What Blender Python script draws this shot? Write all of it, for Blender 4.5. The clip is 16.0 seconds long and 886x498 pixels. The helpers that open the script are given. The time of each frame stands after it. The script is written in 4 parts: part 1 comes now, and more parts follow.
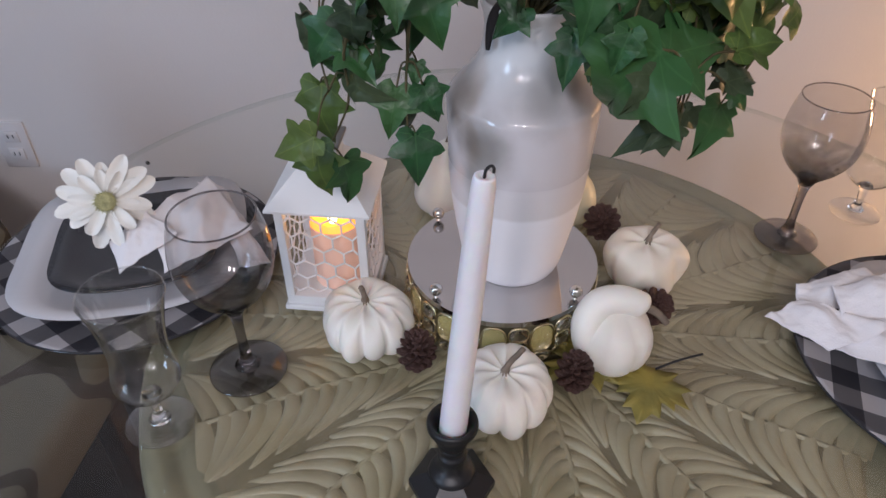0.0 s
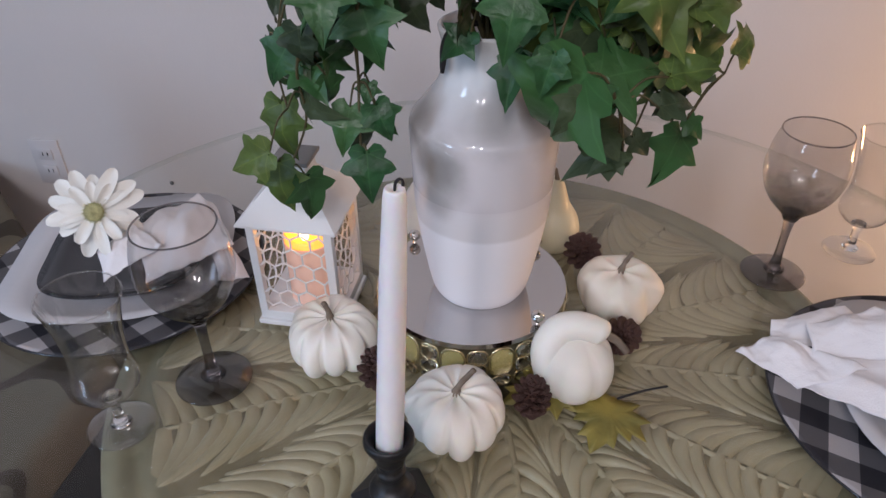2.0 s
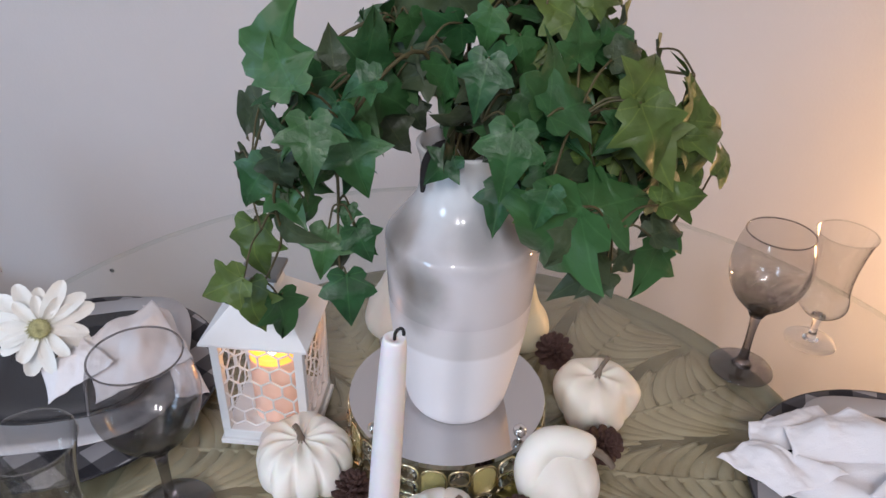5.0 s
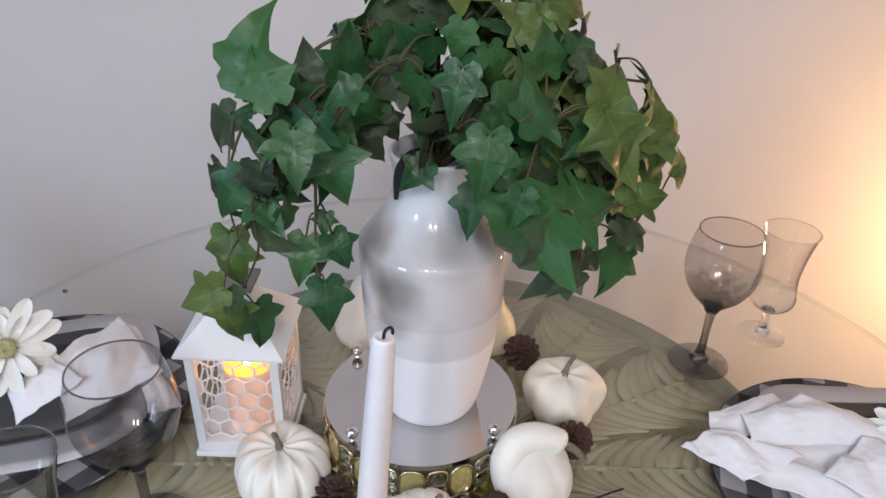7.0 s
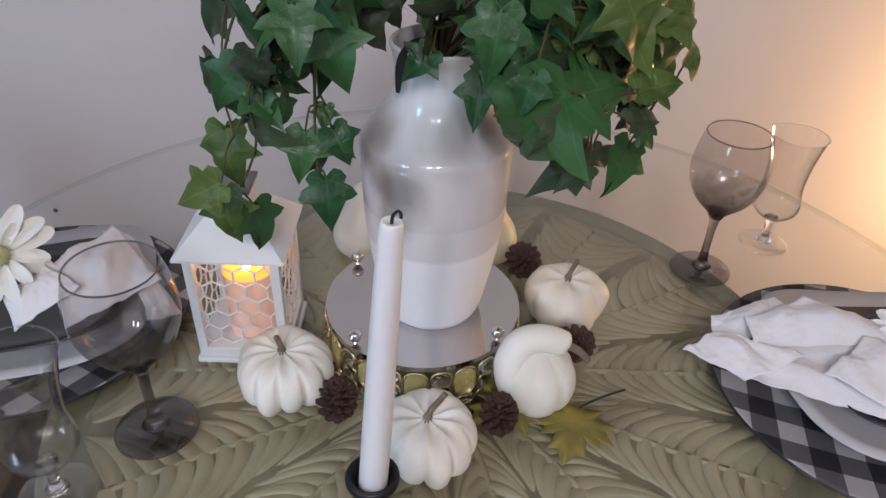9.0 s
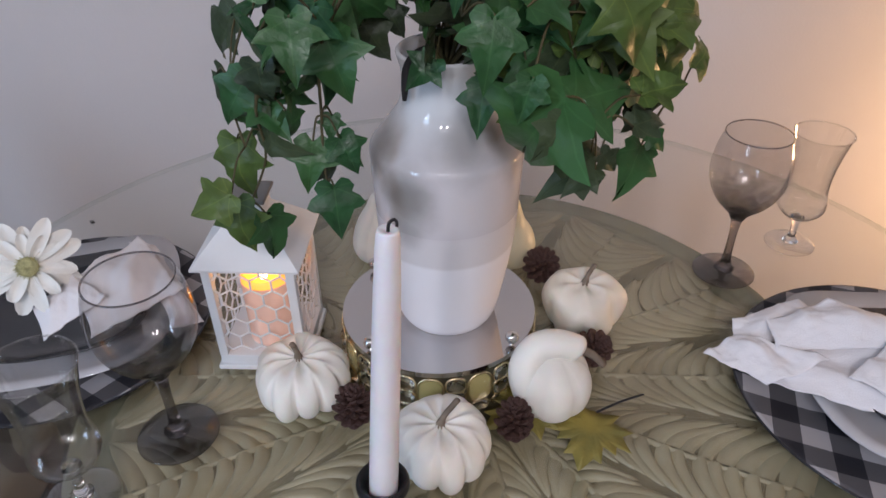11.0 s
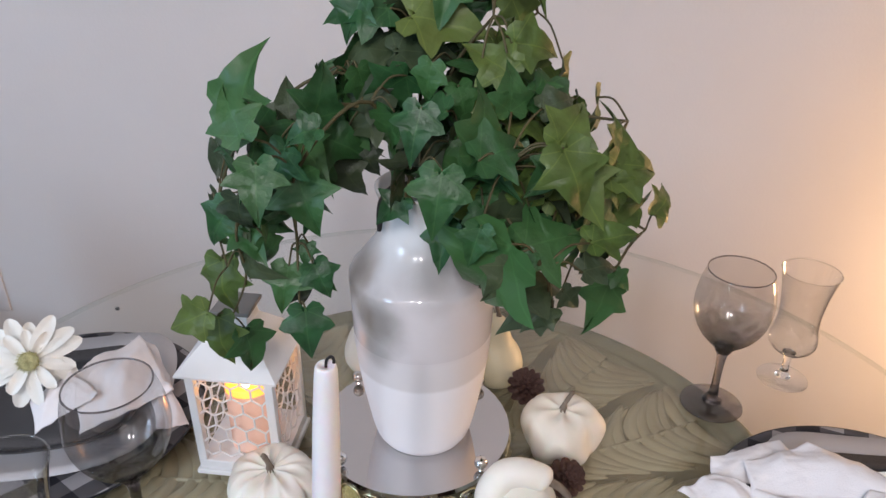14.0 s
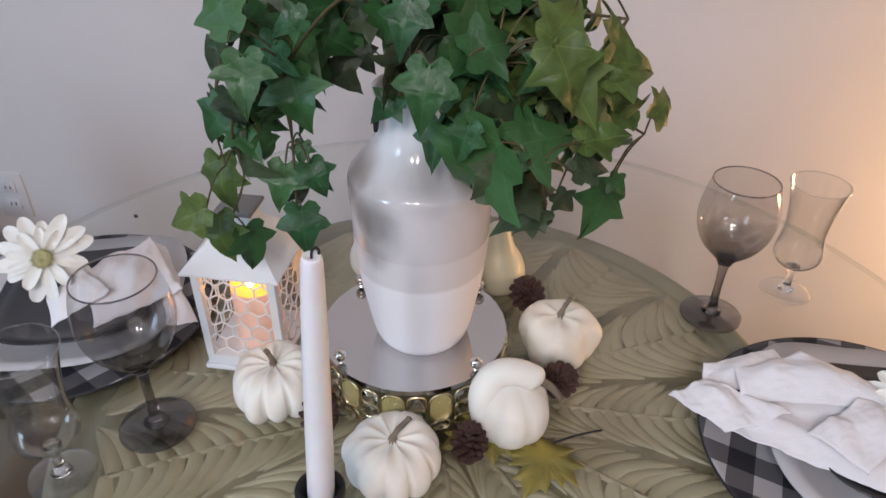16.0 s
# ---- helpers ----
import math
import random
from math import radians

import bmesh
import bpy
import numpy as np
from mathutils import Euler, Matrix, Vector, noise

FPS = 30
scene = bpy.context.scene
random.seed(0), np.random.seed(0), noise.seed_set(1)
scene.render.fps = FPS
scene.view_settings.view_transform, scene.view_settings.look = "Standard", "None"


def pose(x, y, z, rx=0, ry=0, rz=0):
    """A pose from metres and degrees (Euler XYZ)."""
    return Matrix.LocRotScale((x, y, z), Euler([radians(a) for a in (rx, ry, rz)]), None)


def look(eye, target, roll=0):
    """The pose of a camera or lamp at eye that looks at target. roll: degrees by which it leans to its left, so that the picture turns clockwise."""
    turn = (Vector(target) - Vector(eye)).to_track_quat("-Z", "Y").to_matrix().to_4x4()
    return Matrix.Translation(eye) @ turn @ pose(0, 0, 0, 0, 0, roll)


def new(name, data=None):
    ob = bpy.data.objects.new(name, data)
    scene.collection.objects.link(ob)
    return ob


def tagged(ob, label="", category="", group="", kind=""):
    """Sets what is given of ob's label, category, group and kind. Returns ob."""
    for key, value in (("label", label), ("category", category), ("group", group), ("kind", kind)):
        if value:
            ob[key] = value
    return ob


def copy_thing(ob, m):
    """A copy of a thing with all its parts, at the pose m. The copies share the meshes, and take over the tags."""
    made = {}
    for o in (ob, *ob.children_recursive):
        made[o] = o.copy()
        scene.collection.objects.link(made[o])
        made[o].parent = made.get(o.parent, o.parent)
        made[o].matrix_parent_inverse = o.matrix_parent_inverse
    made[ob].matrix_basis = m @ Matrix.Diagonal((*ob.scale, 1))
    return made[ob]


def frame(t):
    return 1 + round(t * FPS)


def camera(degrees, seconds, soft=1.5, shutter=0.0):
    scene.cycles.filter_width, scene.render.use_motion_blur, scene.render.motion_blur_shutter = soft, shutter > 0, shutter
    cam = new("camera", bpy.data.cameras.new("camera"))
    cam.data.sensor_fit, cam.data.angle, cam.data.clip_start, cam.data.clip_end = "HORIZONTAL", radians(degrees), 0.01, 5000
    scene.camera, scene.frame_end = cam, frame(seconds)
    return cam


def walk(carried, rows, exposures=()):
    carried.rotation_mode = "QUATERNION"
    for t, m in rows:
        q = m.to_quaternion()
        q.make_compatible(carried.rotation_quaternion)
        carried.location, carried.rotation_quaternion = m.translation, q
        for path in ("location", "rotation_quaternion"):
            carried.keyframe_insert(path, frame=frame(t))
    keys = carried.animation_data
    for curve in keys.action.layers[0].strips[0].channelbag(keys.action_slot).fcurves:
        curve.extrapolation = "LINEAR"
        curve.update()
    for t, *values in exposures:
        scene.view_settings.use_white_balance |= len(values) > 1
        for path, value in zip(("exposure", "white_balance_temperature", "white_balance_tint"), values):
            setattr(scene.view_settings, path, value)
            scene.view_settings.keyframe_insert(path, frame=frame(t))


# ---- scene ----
cam = camera(63.4, 16.0, soft=1.5, shutter=0.4)
PATH = [
    (0, (0.041, 0.094, 1.295), (0.019, 1.655, 0.045), 0.2),
    (0.5, (0.066, 0.09, 1.297), (-0.024, 1.659, 0.06), -1.1),
    (1, (0.091, 0.092, 1.298), (-0.021, 1.678, 0.084), -1.7),
    (1.5, (0.112, 0.092, 1.293), (0.0, 1.693, 0.099), -0.6),
    (2, (0.123, 0.084, 1.289), (-0.03, 1.695, 0.115), -0.4),
    (2.5, (0.106, 0.089, 1.298), (-0.002, 1.73, 0.159), 0.2),
    (3, (0.085, 0.108, 1.306), (0.046, 1.779, 0.208), 0.6),
    (3.5, (0.066, 0.119, 1.306), (0.123, 1.809, 0.238), 0.9),
    (4, (0.06, 0.121, 1.307), (0.08, 1.83, 0.27), 1.3),
    (4.5, (0.085, 0.128, 1.316), (0.087, 1.838, 0.279), 1.7),
    (7, (0.064, 0.107, 1.323), (0.211, 1.834, 0.325), 2.2),
    (7.5, (0.059, 0.104, 1.307), (0.224, 1.777, 0.223), 3.1),
    (8, (0.053, 0.107, 1.295), (0.225, 1.726, 0.133), 2.8),
    (10.5, (0.069, 0.107, 1.291), (0.179, 1.728, 0.125), 0.4),
    (11, (0.078, 0.104, 1.295), (0.142, 1.736, 0.141), -0.5),
    (11.5, (0.087, 0.107, 1.301), (0.169, 1.766, 0.188), 0.4),
    (12, (0.094, 0.109, 1.306), (0.167, 1.787, 0.221), 0.8),
    (12.5, (0.11, 0.102, 1.317), (0.111, 1.817, 0.288), 0.1),
    (13, (0.125, 0.098, 1.323), (0.107, 1.843, 0.347), 0.8),
    (13.5, (0.137, 0.096, 1.326), (0.102, 1.839, 0.344), 0.8),
    (14, (0.139, 0.097, 1.334), (0.094, 1.865, 0.4), 0.7),
    (14.5, (0.14, 0.099, 1.332), (0.098, 1.85, 0.366), 0.4),
    (15, (0.143, 0.098, 1.329), (0.1, 1.813, 0.302), 1.0),
    (15.5, (0.152, 0.092, 1.326), (0.087, 1.773, 0.244), 0.8),
    (16, (0.164, 0.087, 1.323), (0.062, 1.736, 0.197), 0.6),
]
walk(cam, [(t, look(eye, target, roll)) for t, eye, target, roll in PATH],
     [(0.0, -0.23, 6550, 13), (1.5, -0.23, 6550, 13), (3.5, -0.03, 6650, 12), (4.5, 0.04, 6600, 11), (7.0, 0.11, 6550, 8), (7.5, -0.02, 6600, 8), (8.2, -0.16, 6600, 9), (11.0, -0.23, 6500, 12), (12.5, 0.0, 6600, 11), (14.0, 0.13, 6700, 9), (15.0, 0.13, 6700, 9), (16.0, 0.0, 6700, 10)])

# ---- light ----
world = bpy.data.worlds.new("world")
scene.world = world
world.use_nodes = True
world.node_tree.nodes["Background"].inputs[0].default_value = (0.60, 0.66, 0.80, 1)
world.node_tree.nodes["Background"].inputs[1].default_value = 0.15


def lamp(name, kind, energy, color, m, **sizes):
    data = bpy.data.lights.new(name, kind)
    data.energy, data.color = energy, color
    for key, value in sizes.items():
        if key == "size":
            data.size = value
        elif key == "size_y":
            data.shape, data.size_y = "RECTANGLE", value
        elif key == "radius":
            data.shadow_soft_size = value
    ob = new(name, data)
    ob.matrix_world = m
    return ob


lamp("window_light", "AREA", 46, (0.47, 0.70, 1.0), look((-2.40, -1.35, 1.75), (0.0, 0.9, 0.8)), size=0.85, size_y=1.1)
lamp("ceiling_lamp_1", "AREA", 11, (0.95, 0.93, 1.0), look((-0.42, -1.30, 2.36), (0.1, 0.6, 0.8)), size=0.12, size_y=0.34)
lamp("ceiling_lamp_2", "AREA", 11, (0.95, 0.93, 1.0), look((0.05, -1.30, 2.36), (0.1, 0.6, 0.8)), size=0.12, size_y=0.34)
lamp("ceiling_bounce", "AREA", 21, (0.97, 0.92, 0.98), look((0.1, -1.1, 2.42), (0.1, 0.2, 0.4)), size=2.0)
lamp("side_lamp", "POINT", 28, (1.0, 0.57, 0.25), pose(1.60, 1.18, 0.62), radius=0.06)
lamp("candle_glow", "POINT", 0.05, (1.0, 0.45, 0.10), pose(-0.085, 0.722, 0.862), radius=0.014)


# ---- materials ----
def material(name, color, rough=0.5, metal=0.0, vary=0.12, scale=18.0, bump=0.0, bump_scale=120.0, second=None, coat=0.0, sss=0.0, **extra):
    m = bpy.data.materials.new(name)
    m.use_nodes = True
    nt = m.node_tree
    b = nt.nodes["Principled BSDF"]
    b.inputs["Roughness"].default_value, b.inputs["Metallic"].default_value = rough, metal
    b.inputs["Coat Weight"].default_value = coat
    if sss:
        b.inputs["Subsurface Weight"].default_value = sss
        b.inputs["Subsurface Scale"].default_value = 0.01
    for key, value in extra.items():
        b.inputs[key.replace("_", " ")].default_value = value
    co = nt.nodes.new("ShaderNodeTexCoord")
    n1 = nt.nodes.new("ShaderNodeTexNoise")
    n1.inputs["Scale"].default_value, n1.inputs["Detail"].default_value = scale, 6
    nt.links.new(co.outputs["Object"], n1.inputs["Vector"])
    ramp = nt.nodes.new("ShaderNodeValToRGB")
    c2 = second or tuple(c * (1 - vary) for c in color)
    ramp.color_ramp.elements[0].position, ramp.color_ramp.elements[1].position = 0.35, 0.68
    ramp.color_ramp.elements[0].color, ramp.color_ramp.elements[1].color = (*c2, 1), (*color, 1)
    nt.links.new(n1.outputs["Fac"], ramp.inputs[0])
    nt.links.new(ramp.outputs[0], b.inputs["Base Color"])
    if bump:
        n2 = nt.nodes.new("ShaderNodeTexNoise")
        n2.inputs["Scale"].default_value, n2.inputs["Detail"].default_value = bump_scale, 4
        nt.links.new(co.outputs["Object"], n2.inputs["Vector"])
        bp = nt.nodes.new("ShaderNodeBump")
        bp.inputs["Strength"].default_value, bp.inputs["Distance"].default_value = bump, 0.002
        nt.links.new(n2.outputs["Fac"], bp.inputs["Height"])
        nt.links.new(bp.outputs[0], b.inputs["Normal"])
    return m


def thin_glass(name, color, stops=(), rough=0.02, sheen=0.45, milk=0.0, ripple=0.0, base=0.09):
    """Blown glass: tinted see-through with a mirror sheen; stops paint the tint by height, darker low down for thick
    glass and what it reflects.
    """
    m = bpy.data.materials.new(name)
    m.use_nodes = True
    nt = m.node_tree
    nt.nodes.remove(nt.nodes["Principled BSDF"])
    clear, shine, mix, fres = (nt.nodes.new("ShaderNode" + n) for n in ("BsdfTransparent", "BsdfGlossy", "MixShader", "LayerWeight"))
    clear.inputs[0].default_value = (*color, 1)
    shine.inputs["Roughness"].default_value, fres.inputs["Blend"].default_value = rough, 0.5
    power, gain = nt.nodes.new("ShaderNodeMath"), nt.nodes.new("ShaderNodeMath")
    power.operation, power.inputs[1].default_value = "POWER", 3.0
    gain.operation, gain.inputs[1].default_value, gain.inputs[2].default_value = "MULTIPLY_ADD", sheen, base
    nt.links.new(fres.outputs["Facing"], power.inputs[0])
    nt.links.new(power.outputs[0], gain.inputs[0])
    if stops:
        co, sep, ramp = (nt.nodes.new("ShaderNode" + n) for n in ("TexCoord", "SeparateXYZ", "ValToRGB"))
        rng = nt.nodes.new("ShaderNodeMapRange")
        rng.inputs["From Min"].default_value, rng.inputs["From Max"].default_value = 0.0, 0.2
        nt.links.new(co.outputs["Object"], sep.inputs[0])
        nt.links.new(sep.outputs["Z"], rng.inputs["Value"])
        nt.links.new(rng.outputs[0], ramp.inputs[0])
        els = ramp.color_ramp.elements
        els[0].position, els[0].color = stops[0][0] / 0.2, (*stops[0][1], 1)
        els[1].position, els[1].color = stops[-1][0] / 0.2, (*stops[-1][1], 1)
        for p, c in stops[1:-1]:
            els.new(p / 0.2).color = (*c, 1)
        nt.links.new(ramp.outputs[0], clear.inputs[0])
    nt.links.new(gain.outputs[0], mix.inputs[0])
    nt.links.new(clear.outputs[0], mix.inputs[1])
    nt.links.new(shine.outputs[0], mix.inputs[2])
    if ripple:
        tex, bump = nt.nodes.new("ShaderNodeTexNoise"), nt.nodes.new("ShaderNodeBump")
        tex.inputs["Scale"].default_value = 160.0
        bump.inputs["Strength"].default_value, bump.inputs["Distance"].default_value = ripple, 0.004
        nt.links.new(tex.outputs["Fac"], bump.inputs["Height"])
        nt.links.new(bump.outputs[0], shine.inputs["Normal"])
    if milk:
        body, both = nt.nodes.new("ShaderNodeBsdfDiffuse"), nt.nodes.new("ShaderNodeMixShader")
        body.inputs[0].default_value, both.inputs[0].default_value = (*color, 1), milk
        nt.links.new(clear.outputs[0], both.inputs[1])
        nt.links.new(body.outputs[0], both.inputs[2])
        nt.links.new(both.outputs[0], mix.inputs[1])
    nt.links.new(mix.outputs[0], nt.nodes["Material Output"].inputs[0])
    return m


def glass(name, color, rough=0.0, ior=1.45):
    m = bpy.data.materials.new(name)
    m.use_nodes = True
    b = m.node_tree.nodes["Principled BSDF"]
    b.inputs["Base Color"].default_value = (*color, 1)
    b.inputs["Roughness"].default_value, b.inputs["IOR"].default_value = rough, ior
    b.inputs["Transmission Weight"].default_value = 1.0
    return m


def checker_weave(name, scale, angle, dark, mid, light):
    """Woven buffalo check: two crossing sets of stripes."""
    m = material(name, light, 0.75, bump=0.3, bump_scale=900)
    nt = m.node_tree
    b = nt.nodes["Principled BSDF"]
    co = nt.nodes.new("ShaderNodeTexCoord")
    mp = nt.nodes.new("ShaderNodeMapping")
    mp.inputs["Rotation"].default_value[2] = radians(angle)
    mp.inputs["Scale"].default_value = (scale, scale, scale)
    nt.links.new(co.outputs["Object"], mp.inputs[0])
    sep = nt.nodes.new("ShaderNodeSeparateXYZ")
    nt.links.new(mp.outputs[0], sep.inputs[0])
    halves = []
    for axis in ("X", "Y"):
        fr = nt.nodes.new("ShaderNodeMath")
        fr.operation = "FRACT"
        nt.links.new(sep.outputs[axis], fr.inputs[0])
        st = nt.nodes.new("ShaderNodeMath")
        st.operation = "GREATER_THAN"
        st.inputs[1].default_value = 0.5
        nt.links.new(fr.outputs[0], st.inputs[0])
        halves.append(st)
    add = nt.nodes.new("ShaderNodeMath")
    nt.links.new(halves[0].outputs[0], add.inputs[0])
    nt.links.new(halves[1].outputs[0], add.inputs[1])
    half = nt.nodes.new("ShaderNodeMath")
    half.operation = "MULTIPLY"
    half.inputs[1].default_value = 0.5
    nt.links.new(add.outputs[0], half.inputs[0])
    ramp = nt.nodes.new("ShaderNodeValToRGB")
    ramp.color_ramp.interpolation = "CONSTANT"
    ramp.color_ramp.elements[0].color = (*light, 1)
    ramp.color_ramp.elements[1].position, ramp.color_ramp.elements[1].color = 0.9, (*dark, 1)
    e = ramp.color_ramp.elements.new(0.4)
    e.color = (*mid, 1)
    nt.links.new(half.outputs[0], ramp.inputs[0])
    for link in list(b.inputs["Base Color"].links):
        nt.links.remove(link)
    nt.links.new(ramp.outputs[0], b.inputs["Base Color"])
    return m


M_WALL = material("wall_paint", (0.745, 0.71, 0.705), 0.7, vary=0.05, scale=2.5, bump=0.15, bump_scale=160)
M_CEIL = material("ceiling_paint", (0.8, 0.79, 0.77), 0.8, vary=0.04, scale=3)
M_FLOOR = material("dark_floor", (0.036, 0.030, 0.028), 0.5, vary=0.45, scale=5, bump=0.2)
M_PLASTIC = material("white_plastic", (0.70, 0.67, 0.68), 0.35, vary=0.04)
M_NAIL = material("dark_metal", (0.05, 0.05, 0.05), 0.4, 0.8)
M_TOPEDGE = thin_glass("polished_glass_edge", (0.86, 0.89, 0.87), sheen=0.3, milk=0.04, base=0.03)
M_TOPGLASS = thin_glass("table_glass", (0.985, 0.99, 0.98), sheen=0.5, base=0.02, rough=0.015)
M_CARVED = material("carved_stone_green", (0.265, 0.248, 0.162), 0.5, vary=0.3, scale=30, bump=0.3, bump_scale=90)
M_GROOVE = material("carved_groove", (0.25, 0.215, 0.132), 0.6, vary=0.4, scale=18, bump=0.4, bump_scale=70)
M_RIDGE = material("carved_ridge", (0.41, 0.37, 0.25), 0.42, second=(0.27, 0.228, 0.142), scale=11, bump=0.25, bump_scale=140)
# Dark low stops: thick glass, plus the charger's dark reflection put into the tint.
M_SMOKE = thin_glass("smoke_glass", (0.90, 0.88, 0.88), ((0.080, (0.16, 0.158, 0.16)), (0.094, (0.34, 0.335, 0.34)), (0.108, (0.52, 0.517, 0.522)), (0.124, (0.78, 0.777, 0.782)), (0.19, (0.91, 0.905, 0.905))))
M_SMOKE_FOOT = thin_glass("smoke_glass_foot", (0.58, 0.57, 0.575))
M_SMOKE_DARK = glass("smoke_glass_thick", (0.36, 0.34, 0.35), ior=1.45)
M_CLEAR = thin_glass("clear_glass", (0.95, 0.95, 0.945), sheen=1.6, base=0.085)
M_CLEAR_SOLID = glass("clear_glass_solid", (0.97, 0.97, 0.97), ior=1.45)
M_WHITE_METAL = material("white_enamel", (0.80, 0.81, 0.82), 0.4, vary=0.05, scale=25, bump=0.08)
M_CAP = material("grey_cap", (0.22, 0.21, 0.20), 0.45, 0.3)
M_STEEL = material("steel", (0.75, 0.75, 0.74), 0.12, 1.0, vary=0.05)
M_MIRROR = material("mirror", (0.62, 0.60, 0.59), 0.06, 1.0, vary=0.06, scale=9)
M_GOLD = material("gold_wire", (0.92, 0.80, 0.52), 0.25, 1.0, vary=0.2)
M_CRYSTAL = glass("crystal", (1.0, 0.97, 0.88), rough=0.02, ior=1.5)
M_AMBER = thin_glass("amber_crystal", (0.98, 0.88, 0.42), sheen=0.7, milk=0.30, ripple=0.8, base=0.20, rough=0.05)
M_WAX = material("white_wax", (0.86, 0.85, 0.89), 0.4, vary=0.04, scale=40, sss=0.25)
M_LEDWAX = material("pink_wax", (0.84, 0.60, 0.50), 0.5, vary=0.08, scale=30, Emission_Color=(1.0, 0.50, 0.34, 1), Emission_Strength=0.16)
M_BLACK = material("black_gloss", (0.012, 0.012, 0.014), 0.42, vary=0.3)
M_WICK = material("charred_wick", (0.02, 0.018, 0.02), 0.9)
M_PUMPKIN = material("white_pumpkin", (0.89, 0.865, 0.80), 0.50, vary=0.07, scale=22, bump=0.25, bump_scale=60, sss=0.08)
M_CREAM = material("cream_pumpkin", (0.88, 0.82, 0.71), 0.48, vary=0.12, scale=14, bump=0.2, bump_scale=50, sss=0.08)
M_YELLOW = material("cream_yellow", (0.82, 0.76, 0.55), 0.4, vary=0.08, scale=18, bump=0.1)
M_STEM = material("pumpkin_stem", (0.26, 0.20, 0.15), 0.8, vary=0.5, scale=70, bump=0.6, bump_scale=200)
M_CONE = material("pine_cone", (0.115, 0.055, 0.045), 0.65, vary=0.5, scale=90, bump=0.5, bump_scale=250, second=(0.04, 0.018, 0.016))
M_MAPLE = material("maple_leaf", (0.31, 0.245, 0.05), 0.6, vary=0.3, scale=28, bump=0.3, second=(0.17, 0.15, 0.038))
M_PLATE_WHITE = material("white_porcelain", (0.58, 0.58, 0.61), 0.12, vary=0.03, coat=0.4)
M_PLATE_DARK = material("slate_porcelain", (0.025, 0.026, 0.032), 0.22, vary=0.25, coat=0.3)
M_NAPKIN = material("white_cloth", (0.83, 0.81, 0.83), 0.9, vary=0.04, scale=12, bump=0.3, bump_scale=700, sss=0.0)
M_PETAL = material("white_petal", (0.88, 0.88, 0.84), 0.6, vary=0.05, scale=60, bump=0.2, bump_scale=180)
M_DISC = material("daisy_centre", (0.68, 0.66, 0.36), 0.8, vary=0.4, scale=180, bump=0.8, bump_scale=500)
M_CHARGER = checker_weave("buffalo_check", 1 / 0.052, 38, (0.012, 0.012, 0.018), (0.09, 0.087, 0.095), (0.40, 0.385, 0.40))
M_VINE = material("vine_stem", (0.10, 0.085, 0.035), 0.7, vary=0.4, scale=60)


def leaf_material(name, base, light, rough):
    """Glossy artificial leaf: blotches, paler veins from the leaf's base into its lobes, a shade of its own for each leaf."""
    m = material(name, base, rough, vary=0.45, scale=3.2, bump=0.6, bump_scale=6.0)
    nt = m.node_tree
    b = nt.nodes["Principled BSDF"]
    b.inputs["Specular IOR Level"].default_value = 0.36
    rn, rr = nt.nodes.new("ShaderNodeTexNoise"), nt.nodes.new("ShaderNodeMapRange")
    rn.inputs["Scale"].default_value = 5.0
    rr.inputs["From Min"].default_value, rr.inputs["From Max"].default_value = 0.35, 0.65
    rr.inputs["To Min"].default_value, rr.inputs["To Max"].default_value = rough + 0.16, rough - 0.10
    nt.links.new(rn.outputs["Fac"], rr.inputs["Value"])
    nt.links.new(rr.outputs[0], b.inputs["Roughness"])

    def op(kind, x, y=0.0):
        n = nt.nodes.new("ShaderNodeMath")
        n.operation = kind
        for i, v in enumerate((x, y)):
            if isinstance(v, float):
                n.inputs[i].default_value = v
            else:
                nt.links.new(v, n.inputs[i])
        return n.outputs[0]

    def blend(fac, a, c):
        mix = nt.nodes.new("ShaderNodeMix")
        mix.data_type = "RGBA"
        nt.links.new(fac, mix.inputs["Factor"])
        nt.links.new(a, mix.inputs["A"])
        mix.inputs["B"].default_value = (*c, 1)
        return mix.outputs["Result"]

    info = nt.nodes.new("ShaderNodeObjectInfo")
    shade = blend(op("MULTIPLY", info.outputs["Random"], 0.65), b.inputs["Base Color"].links[0].from_socket, light)
    co, sep = nt.nodes.new("ShaderNodeTexCoord"), nt.nodes.new("ShaderNodeSeparateXYZ")
    nt.links.new(co.outputs["Object"], sep.inputs[0])
    x, y = op("ABSOLUTE", sep.outputs["X"]), op("SUBTRACT", sep.outputs["Y"], 0.22)
    veins = op("LESS_THAN", x, 0.010)
    for dx, dy in ((0.88, -0.47), (0.98, 0.20)):
        across = op("ABSOLUTE", op("ADD", op("MULTIPLY", x, -dy), op("MULTIPLY", y, dx)))
        veins = op("MAXIMUM", veins, op("LESS_THAN", across, 0.008))
    shade = blend(op("MULTIPLY", veins, 0.22), shade, (base[0] * 2.6 + 0.02, base[1] * 2.0 + 0.02, base[2] * 2.0))
    nt.links.new(shade, b.inputs["Base Color"])
    return m


M_LEAF = leaf_material("ivy_leaf", (0.024, 0.095, 0.034), (0.050, 0.135, 0.034), 0.43)
# Pale tone: lighter leaves, and lamplight painted into those on the lamp side.
M_LEAF_PALE_LIT = leaf_material("ivy_leaf_pale_lit", (0.075, 0.130, 0.028), (0.13, 0.175, 0.045), 0.48)
# Dusk tone: dull undersides, and the bush's inner shade put into the colour.
M_LEAF_DULL_SHADED = leaf_material("ivy_leaf_dull_shaded", (0.034, 0.058, 0.030), (0.060, 0.085, 0.036), 0.5)


